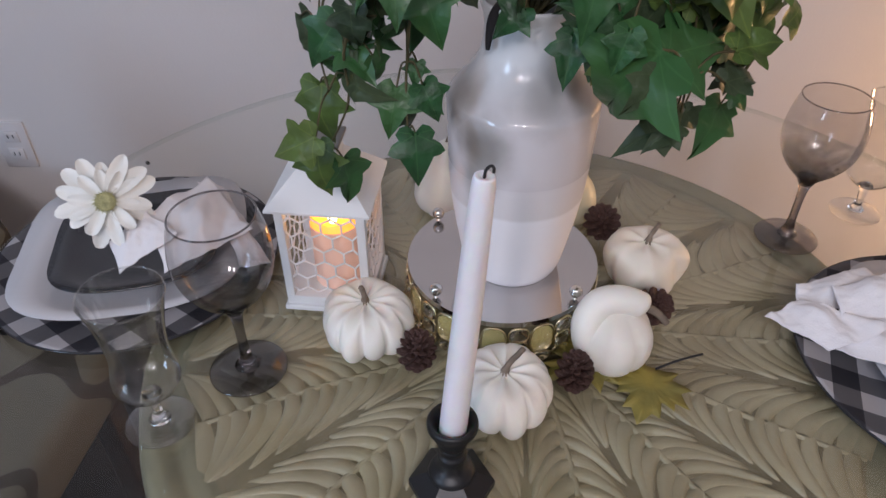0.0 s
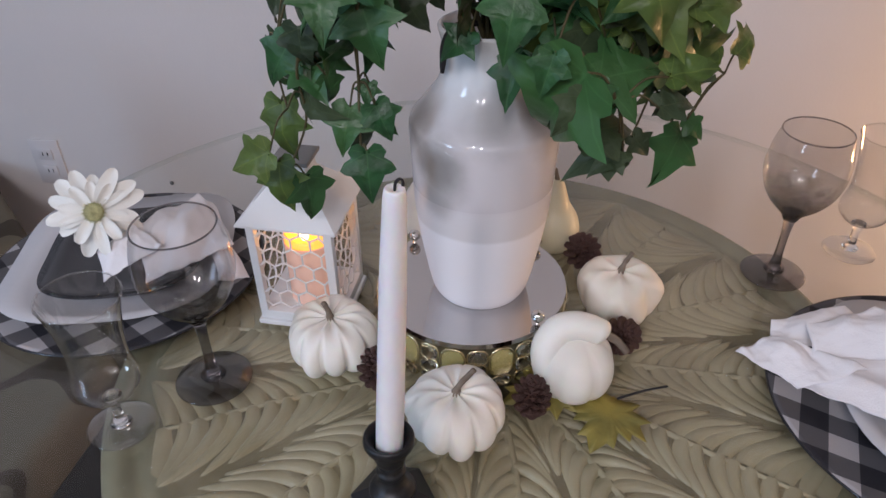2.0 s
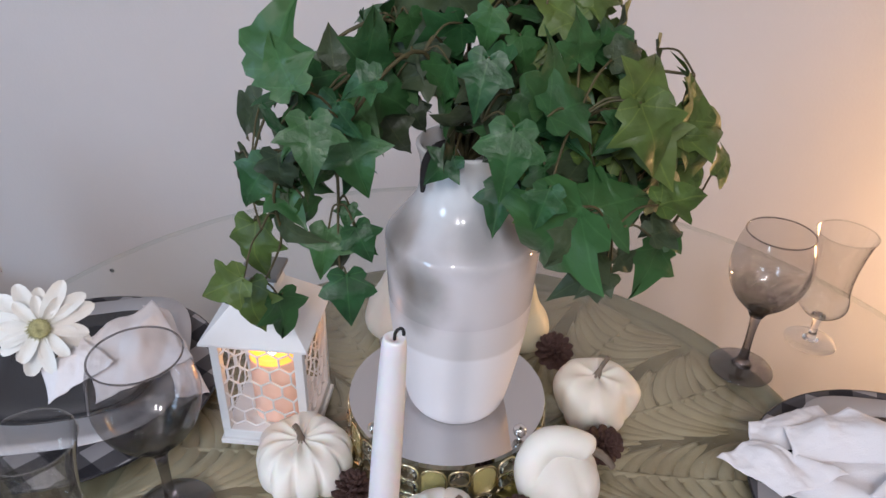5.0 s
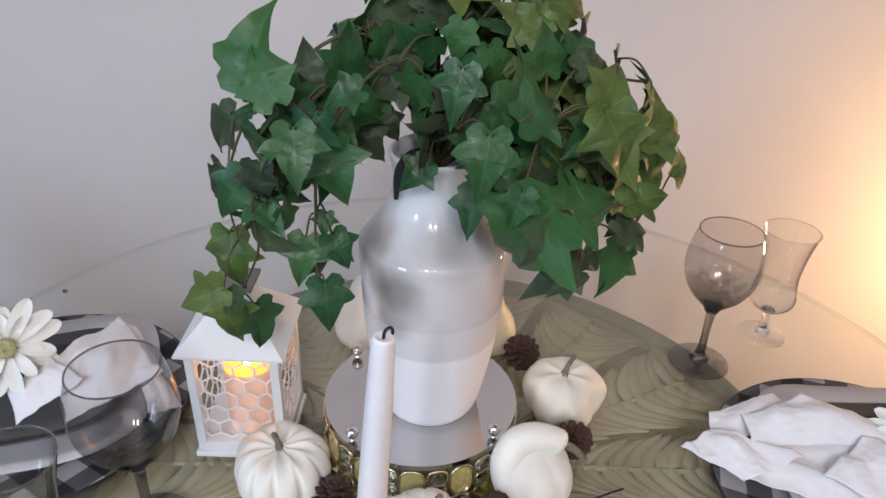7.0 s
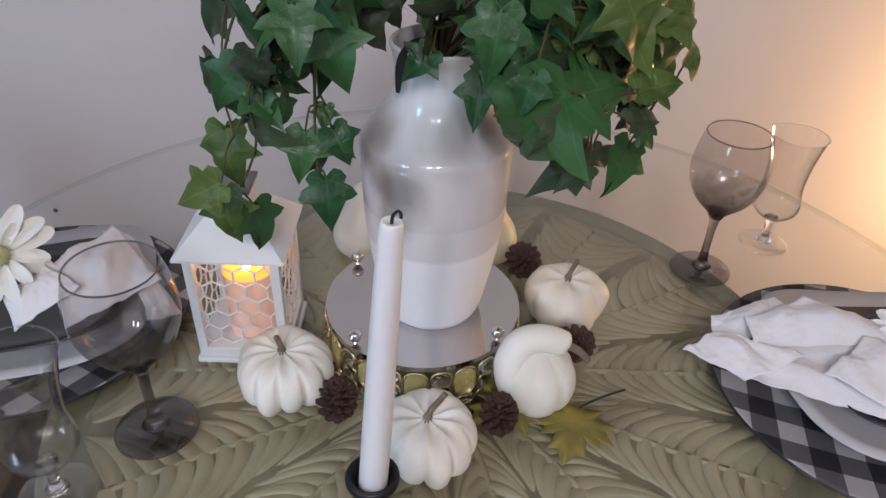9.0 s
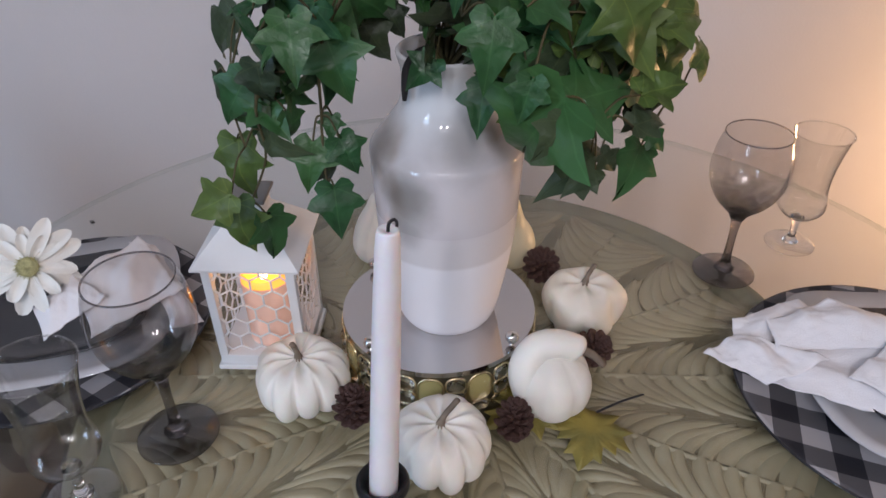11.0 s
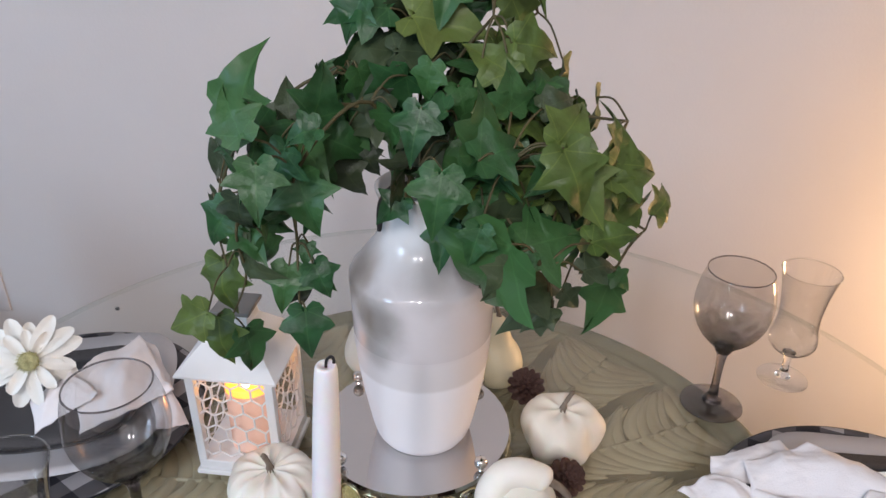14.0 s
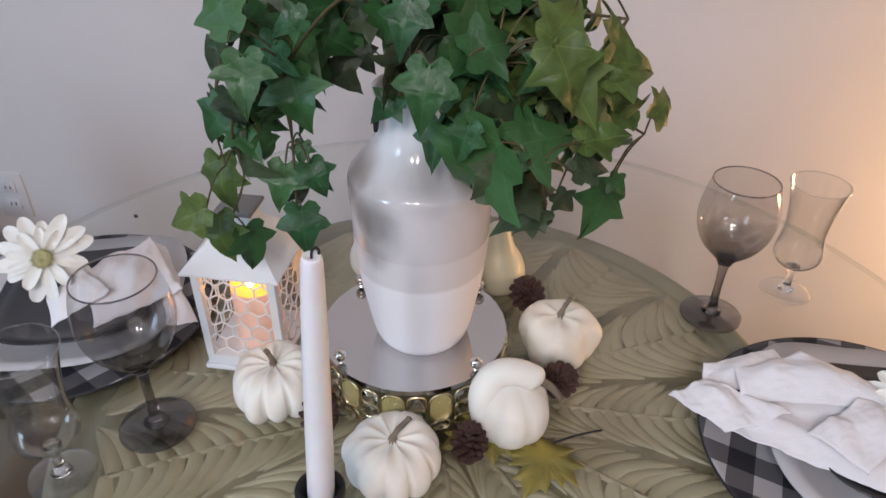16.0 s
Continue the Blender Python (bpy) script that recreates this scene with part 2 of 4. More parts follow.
def vase_material():
    m = material("glazed_stoneware", (0.8, 0.78, 0.76), 0.14, vary=0.03, scale=9, coat=0.6, bump=0.05, bump_scale=30)
    nt = m.node_tree
    b = nt.nodes["Principled BSDF"]
    co = nt.nodes.new("ShaderNodeTexCoord")
    sep = nt.nodes.new("ShaderNodeSeparateXYZ")
    nt.links.new(co.outputs["Object"], sep.inputs[0])
    n = nt.nodes.new("ShaderNodeTexNoise")
    n.inputs["Scale"].default_value, n.inputs["Detail"].default_value = 12, 3
    nt.links.new(co.outputs["Object"], n.inputs["Vector"])
    wob = nt.nodes.new("ShaderNodeMath")
    wob.operation = "MULTIPLY_ADD"
    wob.inputs[1].default_value = 0.006
    nt.links.new(n.outputs["Fac"], wob.inputs[0])
    nt.links.new(sep.outputs["Z"], wob.inputs[2])
    rng = nt.nodes.new("ShaderNodeMapRange")
    rng.inputs["From Min"].default_value, rng.inputs["From Max"].default_value = 0.0, 0.3
    nt.links.new(wob.outputs[0], rng.inputs["Value"])
    ramp = nt.nodes.new("ShaderNodeValToRGB")
    stops = ((0.0, (0.88, 0.86, 0.885)), (0.325, (0.88, 0.86, 0.885)), (0.337, (0.73, 0.70, 0.705)), (0.43, (0.71, 0.68, 0.69)),
             (0.445, (0.68, 0.645, 0.66)), (0.62, (0.68, 0.65, 0.665)), (0.70, (0.62, 0.60, 0.61)), (0.80, (0.78, 0.80, 0.82)))
    els = ramp.color_ramp.elements
    els[0].position, els[0].color = stops[0][0], (*stops[0][1], 1)
    els[1].position, els[1].color = stops[-1][0], (*stops[-1][1], 1)
    for p, c in stops[1:-1]:
        els.new(p).color = (*c, 1)
    nt.links.new(rng.outputs[0], ramp.inputs[0])
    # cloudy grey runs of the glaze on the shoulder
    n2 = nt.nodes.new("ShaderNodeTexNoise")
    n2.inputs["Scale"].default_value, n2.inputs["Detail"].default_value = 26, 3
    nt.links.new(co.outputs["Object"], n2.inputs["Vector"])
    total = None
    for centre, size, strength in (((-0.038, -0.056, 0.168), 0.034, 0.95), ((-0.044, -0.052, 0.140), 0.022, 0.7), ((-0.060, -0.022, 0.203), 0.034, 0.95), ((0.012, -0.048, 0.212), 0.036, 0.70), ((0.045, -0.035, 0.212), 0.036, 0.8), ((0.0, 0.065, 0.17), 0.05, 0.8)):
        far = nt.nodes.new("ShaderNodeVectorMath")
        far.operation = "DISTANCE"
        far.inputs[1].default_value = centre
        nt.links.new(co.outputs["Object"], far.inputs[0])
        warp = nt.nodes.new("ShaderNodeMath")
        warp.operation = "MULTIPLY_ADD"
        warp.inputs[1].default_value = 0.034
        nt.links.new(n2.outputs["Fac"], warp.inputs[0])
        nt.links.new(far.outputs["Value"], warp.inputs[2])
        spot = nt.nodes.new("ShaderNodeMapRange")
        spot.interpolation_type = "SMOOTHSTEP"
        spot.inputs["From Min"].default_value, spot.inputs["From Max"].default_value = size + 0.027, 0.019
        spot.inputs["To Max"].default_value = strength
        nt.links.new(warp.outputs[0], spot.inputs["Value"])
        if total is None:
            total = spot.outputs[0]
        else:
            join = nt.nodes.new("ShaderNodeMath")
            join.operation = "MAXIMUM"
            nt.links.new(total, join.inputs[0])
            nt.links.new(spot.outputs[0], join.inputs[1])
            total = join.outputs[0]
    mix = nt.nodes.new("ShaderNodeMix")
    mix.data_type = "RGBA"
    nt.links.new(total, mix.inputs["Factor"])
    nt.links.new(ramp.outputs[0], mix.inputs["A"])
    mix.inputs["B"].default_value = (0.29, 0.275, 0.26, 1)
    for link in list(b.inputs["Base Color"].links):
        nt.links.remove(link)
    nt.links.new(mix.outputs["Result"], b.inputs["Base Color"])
    # bisque foot below, wet-looking glaze above
    for socket, low, high in (("Roughness", 0.66, 0.055), ("Coat Weight", 0.0, 0.0)):
        span = nt.nodes.new("ShaderNodeMapRange")
        span.inputs["From Min"].default_value, span.inputs["From Max"].default_value = 0.098, 0.15
        span.inputs["To Min"].default_value, span.inputs["To Max"].default_value = low, high
        nt.links.new(sep.outputs["Z"], span.inputs["Value"])
        nt.links.new(span.outputs[0], b.inputs[socket])
    return m


def emissive(name, color, strength, base):
    m = material(name, base, 0.5)
    b = m.node_tree.nodes["Principled BSDF"]
    b.inputs["Emission Color"].default_value = (*color, 1)
    b.inputs["Emission Strength"].default_value = strength
    return m


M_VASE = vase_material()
M_FLAME = emissive("flame_tip", (1.0, 0.75, 0.35), 9.0, (1, 0.8, 0.5))
M_GLOWWAX = emissive("glowing_wax", (1.0, 0.36, 0.02), 1.5, (0.9, 0.5, 0.2))


# ---- mesh helpers ----
def mesh_of(name, bm, mat, smooth=True):
    bmesh.ops.recalc_face_normals(bm, faces=bm.faces)
    me = bpy.data.meshes.new(name)
    bm.to_mesh(me)
    bm.free()
    for m in (mat if isinstance(mat, (list, tuple)) else (mat,)):
        me.materials.append(m)
    if smooth:
        me.shade_smooth()
    return me


def part(name, bm, mat, parent, label="", smooth=True, m=None):
    ob = new(name, bm if isinstance(bm, bpy.types.Mesh) else mesh_of(name, bm, mat, smooth))
    ob.parent = parent
    if m is not None:
        ob.matrix_local = m
    if label:
        tagged(ob, label)
    return ob


def thing(name, label, category, m=None, group="", kind=""):
    ob = new(name)
    ob.empty_display_size = 0.02
    ob.matrix_world = m if m is not None else Matrix()
    return tagged(ob, label, category, group, kind)


def lathe(profile, n=48, close=False):
    """A surface of revolution about z from (radius, height) pairs."""
    bm = bmesh.new()
    rings = []
    for r, z in ((p[0], p[1]) for p in profile):
        if r < 1e-5:
            rings.append([bm.verts.new((0, 0, z))])
        else:
            rings.append([bm.verts.new((r * math.cos(math.tau * k / n), r * math.sin(math.tau * k / n), z)) for k in range(n)])
    pairs = list(zip(rings, rings[1:]))
    if close:
        pairs.append((rings[-1], rings[0]))
    for a, b in pairs:
        for k in range(n):
            j = (k + 1) % n
            if len(a) == 1 and len(b) == 1:
                continue
            if len(a) == 1:
                bm.faces.new((a[0], b[k], b[j]))
            elif len(b) == 1:
                bm.faces.new((a[k], b[0], a[j]))
            else:
                bm.faces.new((a[k], b[k], b[j], a[j]))
    return bm


def smooth_profile(pts, steps=6):
    """Catmull-Rom through (r, z) pairs."""
    out = []
    P = [Vector((*p, 0)) if len(p) == 2 else Vector(p) for p in pts]
    P = [P[0]] + P + [P[-1]]
    for i in range(1, len(P) - 2):
        a, b, c, d = P[i - 1:i + 3]
        for s in range(steps):
            t = s / steps
            out.append(0.5 * ((2 * b) + (c - a) * t + (2 * a - 5 * b + 4 * c - d) * t * t + (3 * b - a - 3 * c + d) * t ** 3))
    out.append(P[-2])
    return out


def box(bm, x0, x1, y0, y1, z0, z1, m=None):
    vs = [bm.verts.new((x, y, z)) for x in (x0, x1) for y in (y0, y1) for z in (z0, z1)]
    for f in ((0, 1, 3, 2), (4, 6, 7, 5), (0, 4, 5, 1), (2, 3, 7, 6), (0, 2, 6, 4), (1, 5, 7, 3)):
        bm.faces.new([vs[i] for i in f])
    if m is not None:
        bmesh.ops.transform(bm, matrix=m, verts=vs)
    return vs


def boxes(*dims, bevel=0.0):
    bm = bmesh.new()
    for d in dims:
        box(bm, *d)
    if bevel:
        bmesh.ops.bevel(bm, geom=list(bm.edges), offset=bevel, segments=2, affect="EDGES", profile=0.5)
    return bm


def tube(bm, pts, radius, n=8, taper=1.0, caps=True):
    """A round tube along points; radius may taper to radius * taper."""
    rings = []
    side = None
    for i, p in enumerate(pts):
        d = (pts[min(i + 1, len(pts) - 1)] - pts[max(i - 1, 0)]).normalized()
        if side is None:
            side = d.orthogonal().normalized()
        side = (side - d * side.dot(d)).normalized()
        up = d.cross(side)
        r = radius(i / (len(pts) - 1)) if callable(radius) else radius * (1 + (taper - 1) * i / (len(pts) - 1))
        rings.append([bm.verts.new(p + (side * math.cos(math.tau * k / n) + up * math.sin(math.tau * k / n)) * r) for k in range(n)])
    for a, b in zip(rings, rings[1:]):
        for k in range(n):
            bm.faces.new((a[k], a[(k + 1) % n], b[(k + 1) % n], b[k]))
    if caps:
        bm.faces.new(rings[0][::-1])
        bm.faces.new(rings[-1])
    return bm


# ---- room ----
def slab(name, dims, mat, label, category):
    ob = new(name, mesh_of(name, boxes(dims), mat, False))
    return tagged(ob, label, category, kind="structure")


slab("floor", (-2.6, 2.9, -3.1, 1.6, -0.1, 0.0), M_FLOOR, "dark brown floor under the table", "floor")
slab("ceiling", (-2.6, 2.9, -3.1, 1.6, 2.5, 2.6), M_CEIL, "plain white painted ceiling", "ceiling")
slab("wall_north", (-2.6, 2.9, 1.5, 1.6, 0.0, 2.5), M_WALL, "plain off-white painted wall behind the table", "wall")
slab("wall_west", (-2.6, -2.5, -3.0, 1.5, 0.0, 2.5), M_WALL, "plain off-white painted side wall", "wall")
slab("wall_east", (2.8, 2.9, -3.0, 1.5, 0.0, 2.5), M_WALL, "plain off-white painted side wall", "wall")
slab("wall_south", (-2.6, 2.9, -3.1, -3.0, 0.0, 2.5), M_WALL, "plain off-white painted rear wall", "wall")

outlet = thing("wall_outlet", "white plastic double power socket on the wall", "socket", pose(-0.95, 1.5, 0.46))
part("cover_plate", boxes((-0.036, 0.036, -0.006, 0.0, -0.058, 0.058), bevel=0.002), M_PLASTIC, outlet)
for dz in (-0.022, 0.022):
    face = part("socket_face", boxes((-0.017, 0.017, -0.009, -0.0065, dz - 0.014, dz + 0.014), bevel=0.001), M_PLASTIC, outlet)
    bm = bmesh.new()
    for dx in (-0.006, 0.006):
        box(bm, dx - 0.001, dx + 0.001, -0.0098, -0.0092, dz - 0.003, dz + 0.006)
    part("slot", bm, M_NAIL, face, "dark slots")
nail = thing("wall_nail", "small dark nail head in the wall", "nail", pose(-0.66, 1.5, 0.415, 90, 0, 0))
part("nail_head", lathe([(0.0, 0.006), (0.004, 0.005), (0.0055, 0.003), (0.003, 0.002), (0.002, 0.0), (0.0, 0.0)], 14), M_NAIL, nail)

# ---- table ----
TX, TY, TZ = 0.12, 0.655, 0.75
table = thing("dining_table", "round glass-topped dining table over a carved sage-green base", "table", pose(TX, TY, 0))
g = 0.008
top = part("glass_top", lathe([(0.0, TZ - g), (0.637, TZ - g), (0.640, TZ - g + 0.003), (0.640, TZ - 0.003), (0.637, TZ), (0.0, TZ)], 160), M_TOPGLASS, table, "clear glass top with a polished edge", smooth=False)
top.data.materials.append(M_TOPEDGE)
for face in top.data.polygons:
    if math.hypot(face.center.x, face.center.y) > 0.634:
        face.material_index = 1
top.visible_shadow = False
ZC = TZ - g - 0.0015
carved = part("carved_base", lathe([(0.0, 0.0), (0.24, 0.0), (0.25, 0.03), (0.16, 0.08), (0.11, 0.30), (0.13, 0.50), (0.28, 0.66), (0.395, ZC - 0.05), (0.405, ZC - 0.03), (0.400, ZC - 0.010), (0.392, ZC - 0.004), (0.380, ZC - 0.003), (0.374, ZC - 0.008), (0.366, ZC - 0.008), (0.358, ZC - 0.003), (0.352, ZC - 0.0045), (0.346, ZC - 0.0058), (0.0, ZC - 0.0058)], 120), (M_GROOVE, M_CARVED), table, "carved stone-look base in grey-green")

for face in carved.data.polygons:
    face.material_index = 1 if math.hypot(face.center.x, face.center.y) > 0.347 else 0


def frond(bm, angle, r0, r1, share, leaflets, rng):
    """A carved palm frond lying radially: a thin rib and curved overlapping leaflets on both sides."""
    def place(r, s, z):
        return Vector((r * math.cos(angle) - s * math.sin(angle), r * math.sin(angle) + s * math.cos(angle), z))

    pts = [place(r0 + (r1 - r0) * i / 10, 0.002 * math.sin(i * 0.7), ZC - 0.0054) for i in range(11)]
    tube(bm, pts, lambda u: 0.0048 * (1 - 0.5 * u), 6)
    for k in range(leaflets):
        base = r0 + (r1 - r0) * (k + 0.3) / leaflets
        for side in (-1, 1):
            reach = 0.050 * rng.uniform(0.75, 1.25)
            wide = 0.0128 * rng.uniform(0.85, 1.12)
            start = base + rng.uniform(-0.003, 0.003) + (0.008 if side > 0 else 0.0)
            end = min(start + reach, 0.352)
            span = end * math.tan(share) * rng.uniform(0.84, 0.99)
            top = ZC - rng.uniform(0.0008, 0.0025)
            rows = []
            for i in range(10):
                v = i / 9
                r = start + (end - start) * v ** 1.7
                s = side * span * (0.005 + 0.995 * v ** 0.9)
                w = wide * min(1.0, 0.7 + 0.9 * v) * (1.0 if v < 0.75 else 1.0 - 0.75 * ((v - 0.75) / 0.25) ** 1.6)
                dip = 0.0020 * v ** 3
                rows.append([bm.verts.new(place(r - w, s, ZC - 0.0066)), bm.verts.new(place(r - w * 0.45, s, top - 0.0010 - dip)), bm.verts.new(place(r + w * 0.35, s, top - dip)),
                             bm.verts.new(place(r + w * 0.62, s, top - 0.0022 - dip)), bm.verts.new(place(r + w * 0.8, s, ZC - 0.0066))])
            for a, b in zip(rows, rows[1:]):
                for j in range(4):
                    bm.faces.new((a[j], a[j + 1], b[j + 1], b[j]))
            bm.faces.new(rows[-1])


bm = bmesh.new()
carver = random.Random(4)
for k in range(14):
    frond(bm, radians(-28.5 + 360 / 14 * k), 0.07, 0.345, radians(12.6), 16, carver)
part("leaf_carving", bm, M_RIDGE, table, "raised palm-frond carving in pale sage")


# ---- vase, stand and their neighbours ----
VX, VY, VZ = 0.105, 0.687, 0.808
stand = thing("mirror_stand", "round mirror-topped cake stand with crystal and gold wire skirt", "cake stand", pose(0.096, 0.690, TZ))
SR = 0.101
part("mirror_plate", lathe([(0.0, 0.052), (SR, 0.052), (SR, 0.058), (0.0, 0.058)], 96), M_MIRROR, stand, "grey mirror plate", smooth=False)
for h, r in ((0.0508, SR - 0.002), (0.002, SR - 0.003)):
    bm = bmesh.new()
    tube(bm, [Vector((r * math.cos(math.tau * k / 64), r * math.sin(math.tau * k / 64), h)) for k in range(65)], 0.0008, 6, caps=False)
    part("wire_ring", bm, M_GOLD, stand, "thin gold wire ring")


def rounded(c):
    """Turns a circle into a rounded square."""
    return math.copysign(abs(c) ** 0.72, c)


def oval_ring(rx, rz):
    bm = bmesh.new()
    return tube(bm, [Vector((rx * rounded(math.cos(math.tau * k / 24)), 0, rz * rounded(math.sin(math.tau * k / 24)))) for k in range(25)], 0.0012, 6, caps=False)


def gem(rx, rz, d):
    bm = bmesh.new()
    for s in (-1, 1):
        tip = [bm.verts.new((rx * 0.3 * math.cos(math.tau * k / 8), s * d, rz * 0.3 * math.sin(math.tau * k / 8))) for k in range(8)]
        rim = [bm.verts.new((rx * rounded(math.cos(math.tau * (k + 0.5) / 8)), s * d * 0.2, rz * rounded(math.sin(math.tau * (k + 0.5) / 8)))) for k in range(8)]
        bm.faces.new(tip)
        for k in range(8):
            j = (k + 1) % 8
            bm.faces.new((tip[k], tip[j], rim[k]))
            bm.faces.new((rim[k], rim[j], tip[j]))
        if s < 0:
            first = rim
        else:
            for k in range(8):
                j = (k + 1) % 8
                bm.faces.new((first[k], first[j], rim[j], rim[k]))
    return bm


ring_big, ring_small = mesh_of("ring", oval_ring(0.0128, 0.0178), M_GOLD), mesh_of("ring", oval_ring(0.0100, 0.0096), M_GOLD)
gem_big, gem_small = mesh_of("gem", gem(0.0117, 0.0167, 0.0030), M_AMBER, False), mesh_of("gem", gem(0.0092, 0.0088, 0.0048), M_CRYSTAL, False)
COLUMNS = 26
for k in range(COLUMNS):
    a = math.tau * k / COLUMNS
    turn = pose((SR + 0.0005) * math.cos(a), (SR + 0.0005) * math.sin(a), 0, 0, 0, math.degrees(a) + 90)
    # one tall amber oval over a clear round, then a column of three clear rounds
    stack = ((0.0325, True), (0.0068, False)) if k % 2 else ((0.0405, False), (0.0222, False), (0.0068, False))
    for h, big in stack:
        low = 1.0 if h > 0.01 else 0.68
        ring = part("bezel", ring_big if big else ring_small, None, stand, m=turn @ Matrix.Translation((0, 0, h)) @ Matrix.Diagonal((1, 1, low, 1)))
        part("crystal", gem_big if big else gem_small, None, ring).visible_shadow = False
ball_mesh = mesh_of("ball", lathe(smooth_profile([(0.0, -0.0068), (0.0048, -0.0048), (0.0068, 0.0), (0.0048, 0.0048), (0.0, 0.0068)], 4), 20), M_STEEL)
for a in (-43, -137, 137, 43):
    x, y = (SR - 0.006) * math.cos(radians(a)), (SR - 0.006) * math.sin(radians(a))
    b = part("ball_finial", ball_mesh, None, stand, "polished steel ball", m=pose(x, y, 0.068))
    part("post", lathe([(0.0, -0.068), (0.0022, -0.068), (0.0022, -0.005), (0.0, -0.005)], 10), M_STEEL, b)

vase = thing("vase", "glazed stoneware vase with white foot, beige band and cloudy grey shoulder", "vase", pose(VX, VY, VZ))
outer = [(0.0, 0.002), (0.040, 0.0), (0.047, 0.003), (0.0515, 0.014), (0.057, 0.042), (0.0625, 0.075), (0.0665, 0.11), (0.0685, 0.15), (0.0698, 0.178), (0.0700, 0.190), (0.0685, 0.196),
         (0.064, 0.202), (0.053, 0.216), (0.0425, 0.231), (0.0385, 0.250), (0.0395, 0.266), (0.0420, 0.275), (0.0425, 0.279), (0.0395, 0.280)]
inner = [(0.036, 0.272), (0.035, 0.25), (0.044, 0.222), (0.062, 0.18), (0.060, 0.10), (0.046, 0.02), (0.0, 0.012)]
turned = [(p.x, p.y) for p in smooth_profile(outer + inner, 4)]
waist = next(i for i, (r, z) in enumerate(turned) if z > 0.099)
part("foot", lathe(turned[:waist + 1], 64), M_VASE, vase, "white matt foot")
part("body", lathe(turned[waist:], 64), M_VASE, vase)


def pumpkin_mesh(name, r, h, lobes, depth, mat, seed, squash=0.0, dimple=0.010, lump=0.0025):
    rng = random.Random(seed)
    amp = [1 + rng.uniform(-0.10, 0.10) for _ in range(lobes)]
    bm = bmesh.new()
    n, rows = lobes * 10, 22
    rings = []
    for i in range(rows + 1):
        v = i / rows
        th = math.pi * v
        ring = []
        for k in range(n):
            u = k / n
            lobe = amp[int(u * lobes) % lobes]
            groove = abs(math.sin(math.pi * u * lobes))
            f = 1 - depth * (1 - groove ** 0.55)
            rr = r * math.sin(th) ** (0.82 if th < 1.57 else 0.66) * f * (1 + (lobe - 1) * math.sin(math.pi * ((u * lobes) % 1)) * 0.7)
            z = h * 0.5 * (1 + math.cos(th))
            near = math.exp(-(math.sin(th) / 0.42) ** 2)
            z += (-dimple if th < math.pi / 2 else dimple * 0.7) * near
            z -= squash * groove * 0.004
            x, y = rr * math.cos(math.tau * u), rr * math.sin(math.tau * u)
            w = noise.noise(Vector((x * 24 + seed, y * 24, z * 24))) * lump * math.sin(th)
            ring.append(bm.verts.new((x * (1 + w / r), y * (1 + w / r), max(z, 0.0) + w * 0.5)))
        rings.append(ring)
    for a, b in zip(rings, rings[1:]):
        for k in range(n):
            bm.faces.new((a[k], a[(k + 1) % n], b[(k + 1) % n], b[k]))
    bmesh.ops.remove_doubles(bm, verts=bm.verts, dist=0.00005)
    return mesh_of(name, bm, mat)


def stem_mesh(z0, lean, height, r=0.0044):
    bm = bmesh.new()
    pts = smooth_profile([(0, 0, z0), (lean[0] * 0.25, lean[1] * 0.25, z0 + height * 0.45), (lean[0], lean[1], z0 + height)], 5)
    tube(bm, pts, lambda u: r * (1.25 - 0.95 * min(1, u * 1.6)) if u < 0.45 else r * 0.62, 9)
    for v in bm.verts:
        v.co += Vector((noise.noise(v.co * 300), noise.noise(v.co * 300 + Vector((9, 0, 0))), 0)) * 0.0008
    return mesh_of("stem", bm, M_STEM)


def pumpkin(label, x, y, r, h, lobes, depth, mat, seed, lean, sh, turn=0.0, tilt=0.0, dimple=0.010, lump=0.0025):
    ob = thing("pumpkin", label, "pumpkin", pose(x, y, TZ, tilt, 0, turn), group="table decorations")
    part("fruit", pumpkin_mesh("fruit", r, h, lobes, depth, mat, seed, 1.0, dimple, lump), None, ob)
    part("stem", stem_mesh(h - dimple - 0.004, lean, sh), None, ob, "dry brown stem", m=pose(0, 0, 0, 0, 0, -turn))
    return ob


pumpkin("small white ribbed pumpkin in front of the mirror stand", 0.091, 0.533, 0.0485, 0.064, 10, 0.15, M_PUMPKIN, 3, (0.016, 0.006), 0.026, 12)
pumpkin("small white ribbed pumpkin beside the white lantern", -0.044, 0.622, 0.0490, 0.066, 11, 0.15, M_PUMPKIN, 8, (-0.002, -0.010), 0.029, 40)
pumpkin("cream white smooth-lobed pumpkin beside the stand", 0.258, 0.720, 0.0445, 0.068, 6, 0.085, M_CREAM, 5, (0.010, 0.004), 0.024, 20, dimple=0.008, lump=0.0105)


def gourd_body(profile, bend, mat, lobes=0, depth=0.0):
    """A gourd lathed from (r, z) pairs, its axis bent by bend(z)."""
    prof = [(p.x, p.y) for p in smooth_profile(profile, 5)]
    bm = lathe(prof, 48)
    for v in bm.verts:
        if lobes:
            a = math.atan2(v.co.y, v.co.x)
            f = 1 - depth * (1 - abs(math.sin(a * lobes / 2)) ** 0.6)
            v.co.x, v.co.y = v.co.x * f, v.co.y * f
        v.co += bend(v.co.z)
        v.co += v.co.normalized() * noise.noise(v.co * 25) * 0.0015
    return mesh_of("fruit", bm, mat)


